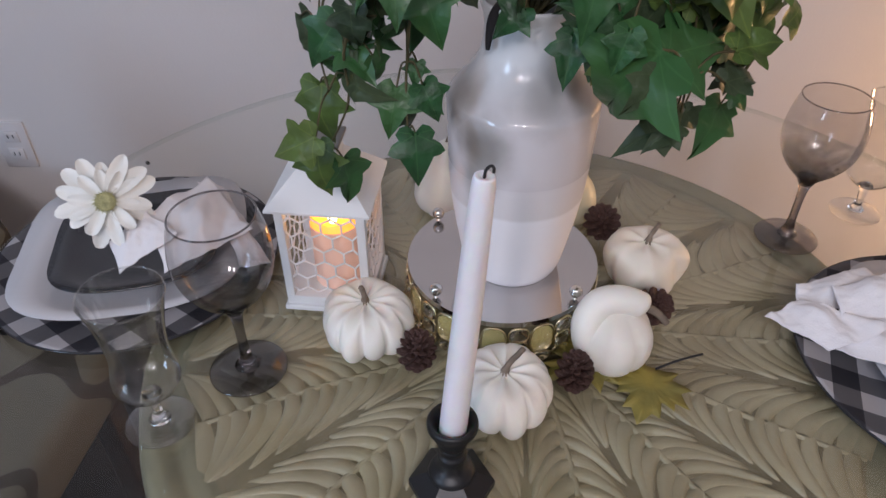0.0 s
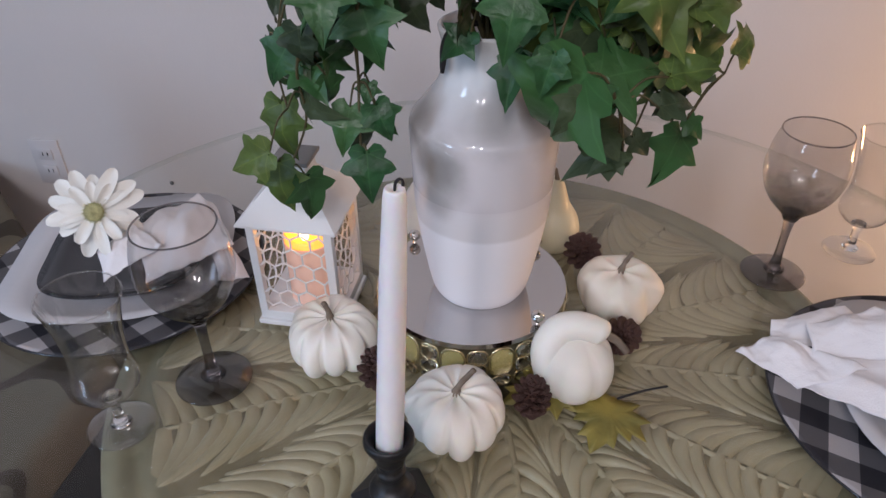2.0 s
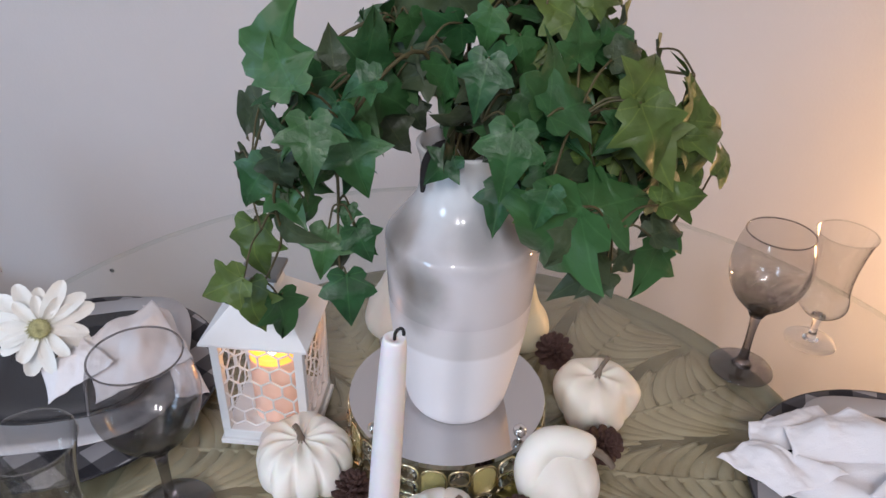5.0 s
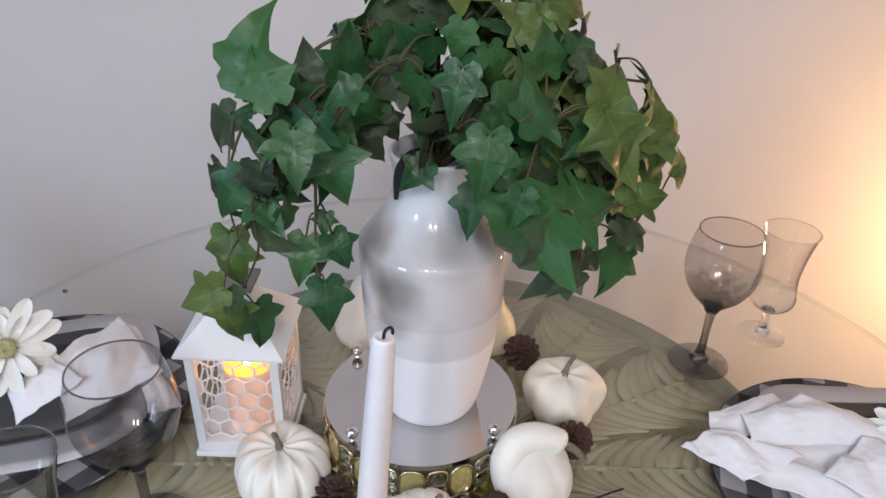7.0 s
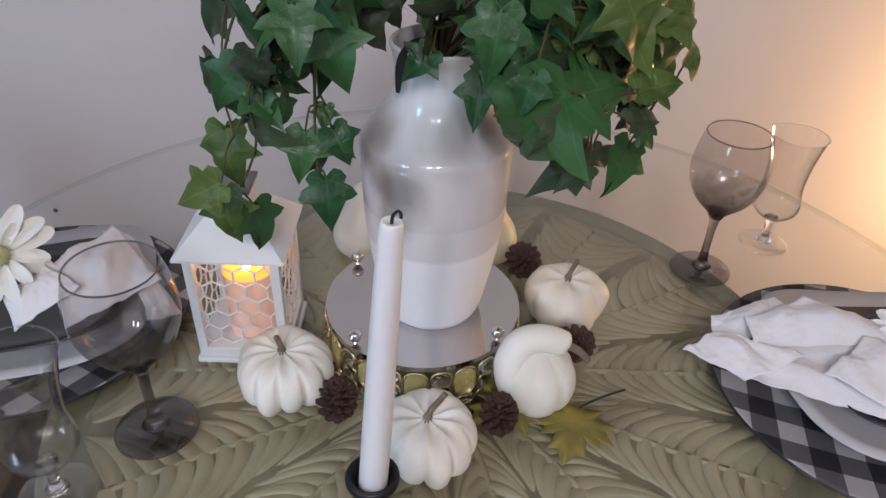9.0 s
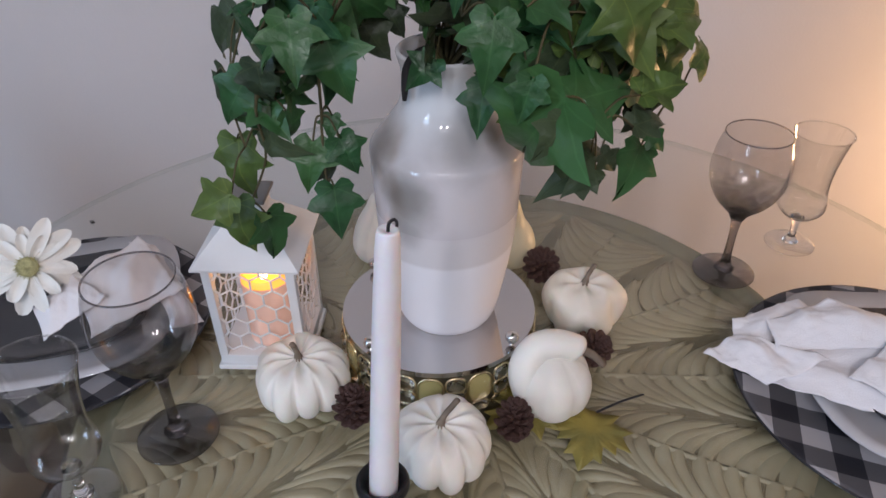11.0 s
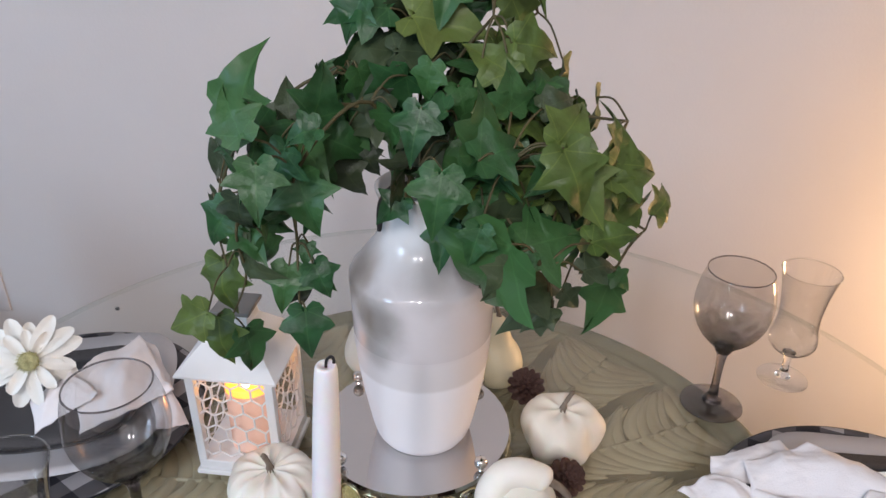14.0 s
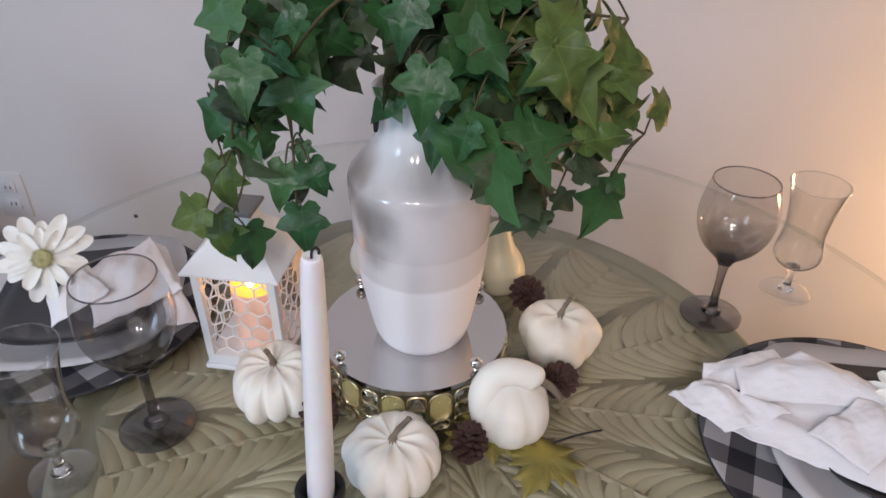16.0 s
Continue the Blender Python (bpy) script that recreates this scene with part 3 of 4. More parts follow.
pear = thing("gourd", "cream yellow pear-shaped gourd behind the vase", "gourd", pose(0.190, 0.845, TZ), group="table decorations")
part("fruit", gourd_body([(0.0, 0.0), (0.020, 0.0005), (0.031, 0.010), (0.0345, 0.028), (0.030, 0.046), (0.021, 0.062), (0.0165, 0.078), (0.013, 0.091), (0.006, 0.097), (0.0, 0.0975)],
                         lambda z: Vector((-0.003 * (z / 0.09) ** 2, 0, 0)), M_YELLOW), None, pear)
part("stem", stem_mesh(0.094, (-0.003, -0.002), 0.018, 0.004), None, pear, "dark brown stem")
pear2 = thing("gourd", "white pear-shaped gourd standing behind the vase", "gourd", pose(0.035, 0.865, TZ), group="table decorations")
part("fruit", gourd_body([(0.0, 0.0), (0.028, 0.0005), (0.040, 0.012), (0.043, 0.032), (0.037, 0.054), (0.027, 0.072), (0.020, 0.088), (0.010, 0.096), (0.0, 0.098)],
                         lambda z: Vector((0.004 * (z / 0.09) ** 2, 0, 0)), M_PUMPKIN, 8, 0.06), None, pear2)
part("stem", stem_mesh(0.094, (0.004, 0.002), 0.014, 0.004), None, pear2, "dry brown stem")

swan = thing("gourd", "white crookneck gourd with its neck curled over", "gourd", pose(0.203, 0.601, TZ), group="table decorations")
part("fruit", gourd_body([(0.0, 0.0), (0.024, 0.0008), (0.036, 0.010), (0.0405, 0.028), (0.037, 0.046), (0.027, 0.058), (0.013, 0.066), (0.0, 0.068)],
                         lambda z: Vector((0, 0, 0)), M_PUMPKIN, 6, 0.09), None, swan)
bm = bmesh.new()
pts = smooth_profile([(-0.012, -0.012, 0.016), (-0.024, -0.010, 0.034), (-0.027, -0.003, 0.054), (-0.017, 0.004, 0.070), (0.000, 0.005, 0.0755), (0.018, 0.002, 0.0735), (0.028, -0.001, 0.069)], 6)
tube(bm, pts, lambda u: 0.0185 - 0.0065 * u if u < 0.9 else 0.0126 * math.sqrt(max(0.02, (1 - u) * 10)), 18)
part("neck", bm, M_PUMPKIN, swan)
bm = bmesh.new()
tube(bm, smooth_profile([(0.026, 0.0, 0.071), (0.038, -0.004, 0.066), (0.047, -0.010, 0.058)], 4), lambda u: 0.0045 - 0.0012 * u, 8)
part("stem", bm, M_STEM, swan, "knobbly brown stem")


def cone_scale():
    """One woody scale of unit length along x, thick and blunt at its tip."""
    bm = bmesh.new()
    vs = [bm.verts.new(p) for p in ((0.2, 0, 0), (0.75, 0.95, 0.05), (0.98, 0.55, 0.18), (1.03, 0, 0.26), (0.98, -0.55, 0.18), (0.75, -0.95, 0.05), (0.75, 0, 0.55), (0.93, 0, -0.38))]
    for f in ((0, 1, 6), (1, 2, 6), (2, 3, 6), (3, 4, 6), (4, 5, 6), (5, 0, 6), (1, 0, 7), (2, 1, 7), (3, 2, 7), (4, 3, 7), (5, 4, 7), (0, 5, 7)):
        bm.faces.new([vs[i] for i in f])
    return mesh_of("scale", bm, M_CONE, False)


CONE_SCALE = cone_scale()


def pine_cone(x, y, label, h=0.044, r=0.021, m=None, seed=0):
    ob = thing("pine_cone", label, "pine cone", m if m is not None else pose(x, y, TZ), group="pine cones")
    bm = bmesh.new()
    tube(bm, [Vector((0, 0, 0.002)), Vector((0, 0, h * 0.5)), Vector((0, 0, h * 0.93))], r * 0.45, 8, 0.3)
    part("core", bm, M_CONE, ob)
    count = 60
    for k in range(count):
        u = (k + 0.5) / count
        rr = r * math.sin(math.pi * (0.20 + 0.76 * u)) ** 0.7
        grow = 1.08 - 0.45 * u
        m = pose(0, 0, 0.004 + u * (h - 0.009), 0, 0, math.degrees(k * 2.39996)) @ pose(0, 0, 0, 0, 8 - 62 * u, 0) @ Matrix.Diagonal((rr, 0.0058 * grow, 0.0058 * grow, 1))
        part("scale", CONE_SCALE, None, ob, m=m)
    return ob


pine_cone(0.162, 0.563, "dark brown pine cone standing in front of the stand", 0.043, 0.0200)
pine_cone(0.008, 0.588, "dark brown pine cone beside the white pumpkin", 0.042, 0.0215)
pine_cone(0, 0, "dark brown pine cone tucked behind the crookneck gourd", 0.040, 0.0215, pose(0.250, 0.662, TZ + 0.010, 35, 20, 0))
pine_cone(0, 0, "open brown pine cone lying behind the cream pumpkin", 0.036, 0.024, pose(0.229, 0.808, TZ + 0.006, 18, -12, 0))


def maple_leaf(label, x, y, size, turn, stem_to):
    ob = thing("maple_leaf", label, "leaf", pose(x, y, TZ + 0.0015, 0, 0, turn), group="fallen leaves")
    half = ((0.0, -0.42), (0.10, -0.40), (0.30, -0.46), (0.24, -0.28), (0.52, -0.22), (0.40, -0.10), (0.56, 0.10), (0.36, 0.08), (0.38, 0.22), (0.20, 0.14), (0.24, 0.42), (0.13, 0.38), (0.0, 0.62))
    outline = [Vector((px * size, py * size, 0)) for px, py in half] + [Vector((-px * size, py * size, 0)) for px, py in half[-2:0:-1]]
    bm = bmesh.new()
    c = bm.verts.new((0, -0.12 * size, 0.003))
    fine = []
    for a, b in zip(outline, outline[1:] + outline[:1]):
        for s in (0, 0.5):
            p = a.lerp(b, s)
            p.z = 0.004 + 0.004 * noise.noise(Vector((p.x * 40, p.y * 40, turn)))
            fine.append(bm.verts.new(p))
    for a, b in zip(fine, fine[1:] + fine[:1]):
        bm.faces.new((c, a, b))
    bmesh.ops.subdivide_edges(bm, edges=bm.edges, cuts=1)
    for v in bm.verts:
        v.co.z = 0.003 + 0.004 * abs(noise.noise(Vector((v.co.x * 35, v.co.y * 35, turn))))
    blade = part("blade", bm, M_MAPLE, ob)
    s = blade.modifiers.new("thick", "SOLIDIFY")
    s.thickness = 0.0006
    bm = bmesh.new()
    tube(bm, smooth_profile([(0, -0.40 * size, 0.004), (stem_to[0] * 0.5, stem_to[1] * 0.5 - 0.2 * size, 0.008), (stem_to[0], stem_to[1], 0.008)], 5), 0.0012, 6)
    part("stalk", bm, M_WICK, ob, "thin brown stalk")


maple_leaf("yellow-green artificial maple leaf lying on the glass", 0.234, 0.554, 0.074, 155, (-0.0385, -0.0665))
maple_leaf("yellow-green artificial maple leaf under the pine cone", 0.172, 0.588, 0.075, 120, (0.045, -0.055))

# ---- taper candle ----
holder = thing("candle_holder", "glossy black turned candlestick with a hexagonal foot", "candlestick", pose(0.044, 0.450, TZ))
part("foot", lathe([(0.0, 0.0), (0.037, 0.0), (0.037, 0.007), (0.030, 0.012), (0.019, 0.020), (0.0, 0.020)], 6), M_BLACK, holder, smooth=False)
part("shaft", lathe([(p.x, p.y) for p in smooth_profile([(0.0, 0.019), (0.018, 0.019), (0.019, 0.024), (0.013, 0.030), (0.0105, 0.038), (0.0125, 0.046), (0.0105, 0.050), (0.0105, 0.058), (0.0, 0.060)], 4)], 32), M_BLACK, holder)
part("cup", lathe([(p.x, p.y) for p in smooth_profile([(0.0, 0.058), (0.011, 0.058), (0.0135, 0.066), (0.0175, 0.075), (0.0205, 0.081), (0.0205, 0.086), (0.0185, 0.088), (0.0155, 0.085), (0.0125, 0.078), (0.0120, 0.066), (0.0, 0.066)], 4)], 40), M_BLACK, holder)
taper = thing("taper_candle", "white unlit taper candle leaning in the black candlestick", "candle")
a, b = Vector((0.0437, 0.450, TZ + 0.067)), Vector((0.0600, 0.4462, 1.068))
axis = (b - a).normalized()
taper.matrix_world = Matrix.LocRotScale(a, Vector((0, 0, 1)).rotation_difference(axis), None)
L = (b - a).length
part("wax", lathe([(p.x, p.y) for p in smooth_profile([(0.0, 0.0), (0.0112, 0.0), (0.0112, 0.004), (0.0106, L * 0.3), (0.0093, L * 0.7), (0.0078, L * 0.93), (0.0068, L - 0.002), (0.0045, L), (0.0, L - 0.002)], 4)], 28), M_WAX, taper)
bm = bmesh.new()
tube(bm, smooth_profile([(0, 0, L - 0.003), (0.0004, -0.0005, L + 0.004), (0.003, -0.001, L + 0.0075), (0.0048, -0.001, L + 0.006), (0.0050, -0.001, L + 0.003)], 4), 0.0010, 6)
part("wick", bm, M_WICK, taper, "burnt black curled wick")


# ---- lantern ----
LA = -5.0
lantern = thing("lantern", "white metal lantern with honeycomb lattice sides and a pitched roof", "lantern", pose(-0.1385, 0.6665, TZ, 0, 0, LA) @ pose(0.048, 0.048, 0))
W, E0, E1 = 0.046, 0.018, 0.128
part("base_plate", boxes((-0.049, 0.049, -0.049, 0.049, 0.0, 0.006), (-W, W, -W, W, 0.0062, E0), bevel=0.0012), M_WHITE_METAL, lantern, smooth=False)
for sx in (-1, 1):
    for sy in (-1, 1):
        x0, x1 = sorted((sx * W, sx * (W - 0.009)))
        y0, y1 = sorted((sy * W, sy * (W - 0.009)))
        part("corner_post", boxes((x0, x1, y0, y1, E0, E1), bevel=0.0008), M_WHITE_METAL, lantern, smooth=False)
part("eave_plate", boxes((-W, W, -W, W, E1, E1 + 0.004)), M_WHITE_METAL, lantern, smooth=False)
bm = bmesh.new()
levels = [(0.053, E1 + 0.004), (0.053, E1 + 0.0065), (0.0165, E1 + 0.046), (0.0155, E1 + 0.050), (0.0155, E1 + 0.060)]
rings = [[bm.verts.new((sx * w, sy * w, z)) for sx, sy in ((-1, -1), (1, -1), (1, 1), (-1, 1))] for w, z in levels]
for p, q in zip(rings, rings[1:]):
    for k in range(4):
        bm.faces.new((p[k], p[(k + 1) % 4], q[(k + 1) % 4], q[k]))
bm.faces.new(rings[0][::-1])
bm.faces.new(rings[-1])
part("roof", bm, M_WHITE_METAL, lantern, smooth=False)
part("cap", boxes((-0.020, 0.020, -0.020, 0.020, E1 + 0.0605, E1 + 0.065), bevel=0.001), M_CAP, lantern, "dark grey square cap", smooth=False)
bm = bmesh.new()
tube(bm, [Vector((-0.018 - 0.022 * math.sin(math.pi * k / 12), -0.016 + 0.032 * k / 12, E1 + 0.050 - 0.004 * math.sin(math.pi * k / 12))) for k in range(13)], 0.0012, 6)
part("bail_handle", bm, M_STEEL, lantern, "thin silver wire handle folded down")


def lattice():
    """Honeycomb of flat strips in the xz plane."""
    bm = bmesh.new()
    s = 0.0122
    x0, x1, z0, z1 = -W + 0.009, W - 0.009, E0, E1
    done = set()
    for row in range(-1, 12):
        for col in range(-4, 5):
            cx = col * s * math.sqrt(3) + (row % 2) * s * math.sqrt(3) / 2
            cz = z0 + row * s * 1.5
            c = [Vector((cx + s * math.sin(math.tau * k / 6), 0, cz + s * math.cos(math.tau * k / 6))) for k in range(6)]
            for p, q in zip(c, c[1:] + c[:1]):
                key = (round((p.x + q.x) * 4000), round((p.z + q.z) * 4000))
                m = (p + q) / 2
                if key in done or not (x0 <= m.x <= x1 and z0 <= m.z <= z1):
                    continue
                done.add(key)
                p, q = p.copy(), q.copy()
                for v in (p, q):
                    v.x, v.z = min(max(v.x, x0), x1), min(max(v.z, z0), z1)
                if (q - p).length < 0.001:
                    continue
                tube(bm, [p, q], 0.0011, 5)
    return mesh_of("lattice", bm, M_WHITE_METAL, False)


lat = lattice()
for k in range(4):
    part("lattice", lat, None, lantern, m=pose(0, 0, 0, 0, 0, 90 * k) @ pose(0, -W + 0.003, 0))

led = thing("pillar_candle", "pink-white flameless pillar candle glowing inside the lantern", "candle", lantern.matrix_world @ pose(0.004, -0.004, E0))
part("wax", lathe([(p.x, p.y) for p in smooth_profile([(0.0, 0.0), (0.026, 0.0), (0.0265, 0.003), (0.0265, 0.070), (0.0260, 0.0725), (0.0240, 0.071)], 4)], 40), M_LEDWAX, led)
bm = lathe([(0.0257, 0.0722), (0.0252, 0.092), (0.0240, 0.095), (0.0228, 0.092), (0.0220, 0.074), (0.0, 0.074)], 40)
for v in bm.verts:
    if v.co.z > 0.09:
        v.co.z += 0.009 * math.sin(math.atan2(v.co.y, v.co.x)) - 0.002
part("glowing_rim", bm, M_GLOWWAX, led, "orange glowing translucent rim")
part("flame", lathe([(p.x, p.y) for p in smooth_profile([(0.0, 0.080), (0.0035, 0.083), (0.0050, 0.089), (0.0030, 0.096), (0.0, 0.101)], 4)], 16), M_FLAME, led, "small glowing plastic flame", m=pose(0.002, -0.014, 0.0))


# ---- glasses ----
def wine_glass(x, y, label, wide=1.0):
    ob = thing("wine_glass", label, "wine glass", pose(x, y, TZ + 0.001) @ Matrix.Diagonal((wide, wide, 1, 1)), group="wine glasses")
    out = [(0.0065, 0.079), (0.0115, 0.0855), (0.0205, 0.0945), (0.0310, 0.1055), (0.0400, 0.1205), (0.0448, 0.138), (0.0450, 0.154), (0.0418, 0.174), (0.0372, 0.1895)]
    upper = [(p.x, p.y) for p in smooth_profile(out, 5)]
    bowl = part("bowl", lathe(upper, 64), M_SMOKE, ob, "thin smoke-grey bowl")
    bm = bmesh.new()
    tube(bm, [Vector((0.0370 * math.cos(math.tau * k / 64), 0.0370 * math.sin(math.tau * k / 64), 0.1897)) for k in range(65)], 0.0009, 6, caps=False)
    part("lip", bm, M_SMOKE_DARK, bowl, "rounded lip")
    part("well", lathe([(p.x, p.y) for p in smooth_profile([(0.0, 0.0830), (0.0070, 0.0835), (0.0120, 0.0885), (0.0075, 0.0910), (0.0, 0.0905)], 4)], 32), M_SMOKE_FOOT, bowl, "thick dark bottom of the bowl")
    part("stem", lathe([(p.x, p.y) for p in smooth_profile([(0.0, 0.0075), (0.0125, 0.0070), (0.0082, 0.012), (0.0058, 0.022), (0.0048, 0.038), (0.0050, 0.060), (0.0066, 0.075), (0.0100, 0.0835), (0.0, 0.0865)], 5)], 32), M_SMOKE_DARK, ob, "dark smoke stem")
    part("foot", lathe([(0.0, 0.0), (0.0370, 0.0), (0.0385, 0.0012), (0.0370, 0.0030), (0.0240, 0.0048), (0.0120, 0.0072), (0.0, 0.0073)], 56), M_SMOKE_FOOT, ob, "dark smoke round foot")
    return ob


wine_glass(-0.160, 0.578, "smoke-grey wine glass with balloon bowl beside the checked charger")
wine_glass(0.456, 0.806, "smoke-grey wine glass with balloon bowl near the far rim", 0.97)


def flute(x, y, label, lean=0.0):
    ob = thing("water_glass", label, "glass", pose(x, y, TZ + 0.001, 0, lean, 0), group="clear stemmed glasses")
    out = [(0.006, 0.040), (0.0170, 0.0445), (0.0272, 0.055), (0.0290, 0.067), (0.0258, 0.086), (0.0252, 0.103), (0.0280, 0.130), (0.0340, 0.160)]
    bowl = part("bowl", lathe([(p.x, p.y) for p in smooth_profile(out, 5)], 60), M_CLEAR, ob)
    bm = bmesh.new()
    tube(bm, [Vector((0.0339 * math.cos(math.tau * k / 64), 0.0339 * math.sin(math.tau * k / 64), 0.160)) for k in range(65)], 0.0009, 8, caps=False)
    part("lip", bm, M_CLEAR, bowl, "rounded lip")
    part("stem", lathe([(p.x, p.y) for p in smooth_profile([(0.0, 0.005), (0.010, 0.005), (0.006, 0.010), (0.0044, 0.020), (0.0052, 0.034), (0.0085, 0.042), (0.0, 0.044)], 5)], 28), M_CLEAR_SOLID, ob)
    part("foot", lathe([(0.0, 0.0), (0.0305, 0.0), (0.0315, 0.0010), (0.0300, 0.0024), (0.0180, 0.0036), (0.0, 0.0052)], 52), M_CLEAR, ob)
    return ob


flute(-0.227, 0.511, "clear stemmed water glass with a flared rim beside the charger", 2.2)
flute(0.565, 0.862, "clear stemmed water glass with a flared rim by the wall")


# ---- place settings ----
def squircle_plate(size, h, rim, mat, name="plate", p=3.6):
    """A square plate with rounded, slightly raised corners."""
    bm = bmesh.new()
    n = 72
    prof = [(0.0, 0.0), (0.58, 0.0), (0.80, 0.006), (1.0, h), (1.0, h + 0.002), (0.80, 0.009), (0.64, 0.006), (0.55, 0.0055), (0.0, 0.0055)]
    rings = []
    for f, z in prof:
        if f == 0:
            rings.append([bm.verts.new((0, 0, z))])
            continue
        ring = []
        for k in range(n):
            a = math.tau * k / n
            c, s = math.cos(a), math.sin(a)
            r = size / 2 / (abs(c) ** p + abs(s) ** p) ** (1 / p)
            lift = rim * (abs(math.sin(2 * a)) ** 3) * max(0, f - 0.6) / 0.4
            ring.append(bm.verts.new((r * f * c, r * f * s, z + lift)))
        rings.append(ring)
    for a, b in zip(rings, rings[1:]):
        for k in range(n):
            j = (k + 1) % n
            if len(a) == 1:
                bm.faces.new((a[0], b[k], b[j]))
            elif len(b) == 1:
                bm.faces.new((a[k], b[0], a[j]))
            else:
                bm.faces.new((a[k], b[k], b[j], a[j]))
    return bm


def charger(x, y, r, turn):
    ob = thing("charger_plate", "round charger plate in black and white buffalo check", "charger plate", pose(x, y, TZ, 0, 0, turn), group="charger plates")
    part("dish", lathe([(0.0, 0.0), (r * 0.64, 0.0), (r * 0.70, 0.002), (r * 0.97, 0.0085), (r, 0.0095), (r * 0.997, 0.0118), (r * 0.96, 0.0108), (r * 0.70, 0.0050), (r * 0.64, 0.0035), (0.0, 0.0035)], 96), M_CHARGER, ob)
    bm = bmesh.new()
    tube(bm, [Vector((r * math.cos(math.tau * k / 96), r * math.sin(math.tau * k / 96), 0.0105)) for k in range(97)], 0.0014, 6, caps=False)
    part("rim", bm, M_PLATE_DARK, ob, "thin glossy black rim")


def plates(x, y, turn_a, turn_b, size_a, size_b, mat_a, mat_b, label_a, label_b):
    a = thing("dinner_plate", label_a, "plate", pose(x, y, TZ + 0.0045, 0, 0, turn_a), group="dinner plates")
    part("dish", squircle_plate(size_a, 0.018, 0.006, mat_a), mat_a, a)
    b = thing("salad_plate", label_b, "plate", pose(x + 0.003, y + 0.002, TZ + 0.0115, 0, 0, turn_b), group="salad plates")
    part("dish", squircle_plate(size_b, 0.015, 0.004, mat_b), mat_b, b)


def daisy(m, label, size=0.049):
    ob = thing("daisy", label, "flower", m, group="artificial daisies")
    rng = random.Random(5)
    for ring, (count, length, lift) in enumerate(((15, size * 1.06, 0.06), (10, size * 0.80, 0.24))):
        for k in range(count):
            a = math.tau * (k + 0.5 * ring) / count + rng.uniform(-0.09, 0.09)
            ln = length * rng.uniform(0.80, 1.08)
            bm = bmesh.new()
            rows = []
            for i in range(8):
                v = i / 7
                w = ln * 0.200 * math.sin(math.pi * min(1, 0.16 + 0.80 * v ** 0.9)) ** 0.6 * (0.55 + 0.55 * v) + 0.0006
                z = lift * ln * v - 0.22 * ln * v * v + rng.uniform(-0.0008, 0.0008)
                rows.append([bm.verts.new((0.006 + (ln - 0.006) * v - abs(s) * 0.03 * ln * (v > 0.95), s * w, z + abs(s) * 0.0022 - (s == 0) * 0.0007)) for s in (-1, -0.5, 0, 0.5, 1)])
            for p, q in zip(rows, rows[1:]):
                for j in range(4):
                    bm.faces.new((p[j], p[j + 1], q[j + 1], q[j]))
            part("petal", bm, M_PETAL, ob, m=pose(0, 0, 0.0012 * ring, rng.uniform(-24, 24), rng.uniform(-9, 11), math.degrees(a)))
    part("centre", lathe([(p.x, p.y) for p in smooth_profile([(0.0, -0.002), (0.008, 0.002), (0.0105, 0.006), (0.0085, 0.0095), (0.004, 0.0105), (0.0, 0.0095)], 4)], 28), M_DISC, ob, "fuzzy yellow-green centre")
    bm = bmesh.new()
    rng = random.Random(9)
    for k in range(90):
        a = k * 2.4
        r = 0.0105 * math.sqrt((k + 0.5) / 90)
        p = Vector((r * math.cos(a), r * math.sin(a), 0.0085 - 20 * r * r))
        tube(bm, [p, p + Vector((p.x * 0.25, p.y * 0.25, 0.004 + rng.uniform(0, 0.003)))], 0.0007, 4, 0.6)
    part("stamen_tuft", bm, M_DISC, ob)
    return ob


def cloth_sheet(corners, seed, bulge, crease):
    """One fold of starched cloth stretched between four corners, with a soft belly, creases and a wavy hem."""
    p00, p10, p11, p01 = (Vector(c) for c in corners)
    bm = bmesh.new()
    n = 30
    rows = []
    for i in range(n + 1):
        u = i / n
        row = []
        for j in range(n + 1):
            v = j / n
            p = p00.lerp(p10, u).lerp(p01.lerp(p11, u), v)
            belly = math.sin(math.pi * u) * math.sin(math.pi * v)
            ridge = 1 - abs(2 * ((1.7 * u + 1.1 * v + 0.37 * seed) % 1.0) - 1)
            p.z += bulge * belly + crease * ridge * (0.35 + 0.65 * belly)
            p += Vector((noise.noise(p * 26 + Vector((seed, 0, 0))), noise.noise(p * 26 + Vector((0, seed, 0))), 0.9 * noise.noise(p * 32 + Vector((0, 0, seed))))) * 0.0055
            p.z += 0.0024 * noise.noise(Vector((p.x * 95 + seed, p.y * 40, seed))) + 0.0012 * noise.noise(p * 170)
            row.append(bm.verts.new(p))
        rows.append(row)
    for a, b in zip(rows, rows[1:]):
        for j in range(n):
            bm.faces.new((a[j], a[j + 1], b[j + 1], b[j]))
    return bm


def napkin(label, base, sheets):
    ob = thing("napkin", label, "napkin", pose(*base), group="cloth napkins")
    for seed, (bulge, crease, *corners) in enumerate(sheets):
        corners = [Vector(c) - Vector(base) for c in corners]
        cloth = part("cloth_fold", cloth_sheet(corners, seed + 1.3 * len(sheets), bulge, crease), M_NAPKIN, ob)
        cloth.modifiers.new("thick", "SOLIDIFY").thickness = 0.0010
    return ob


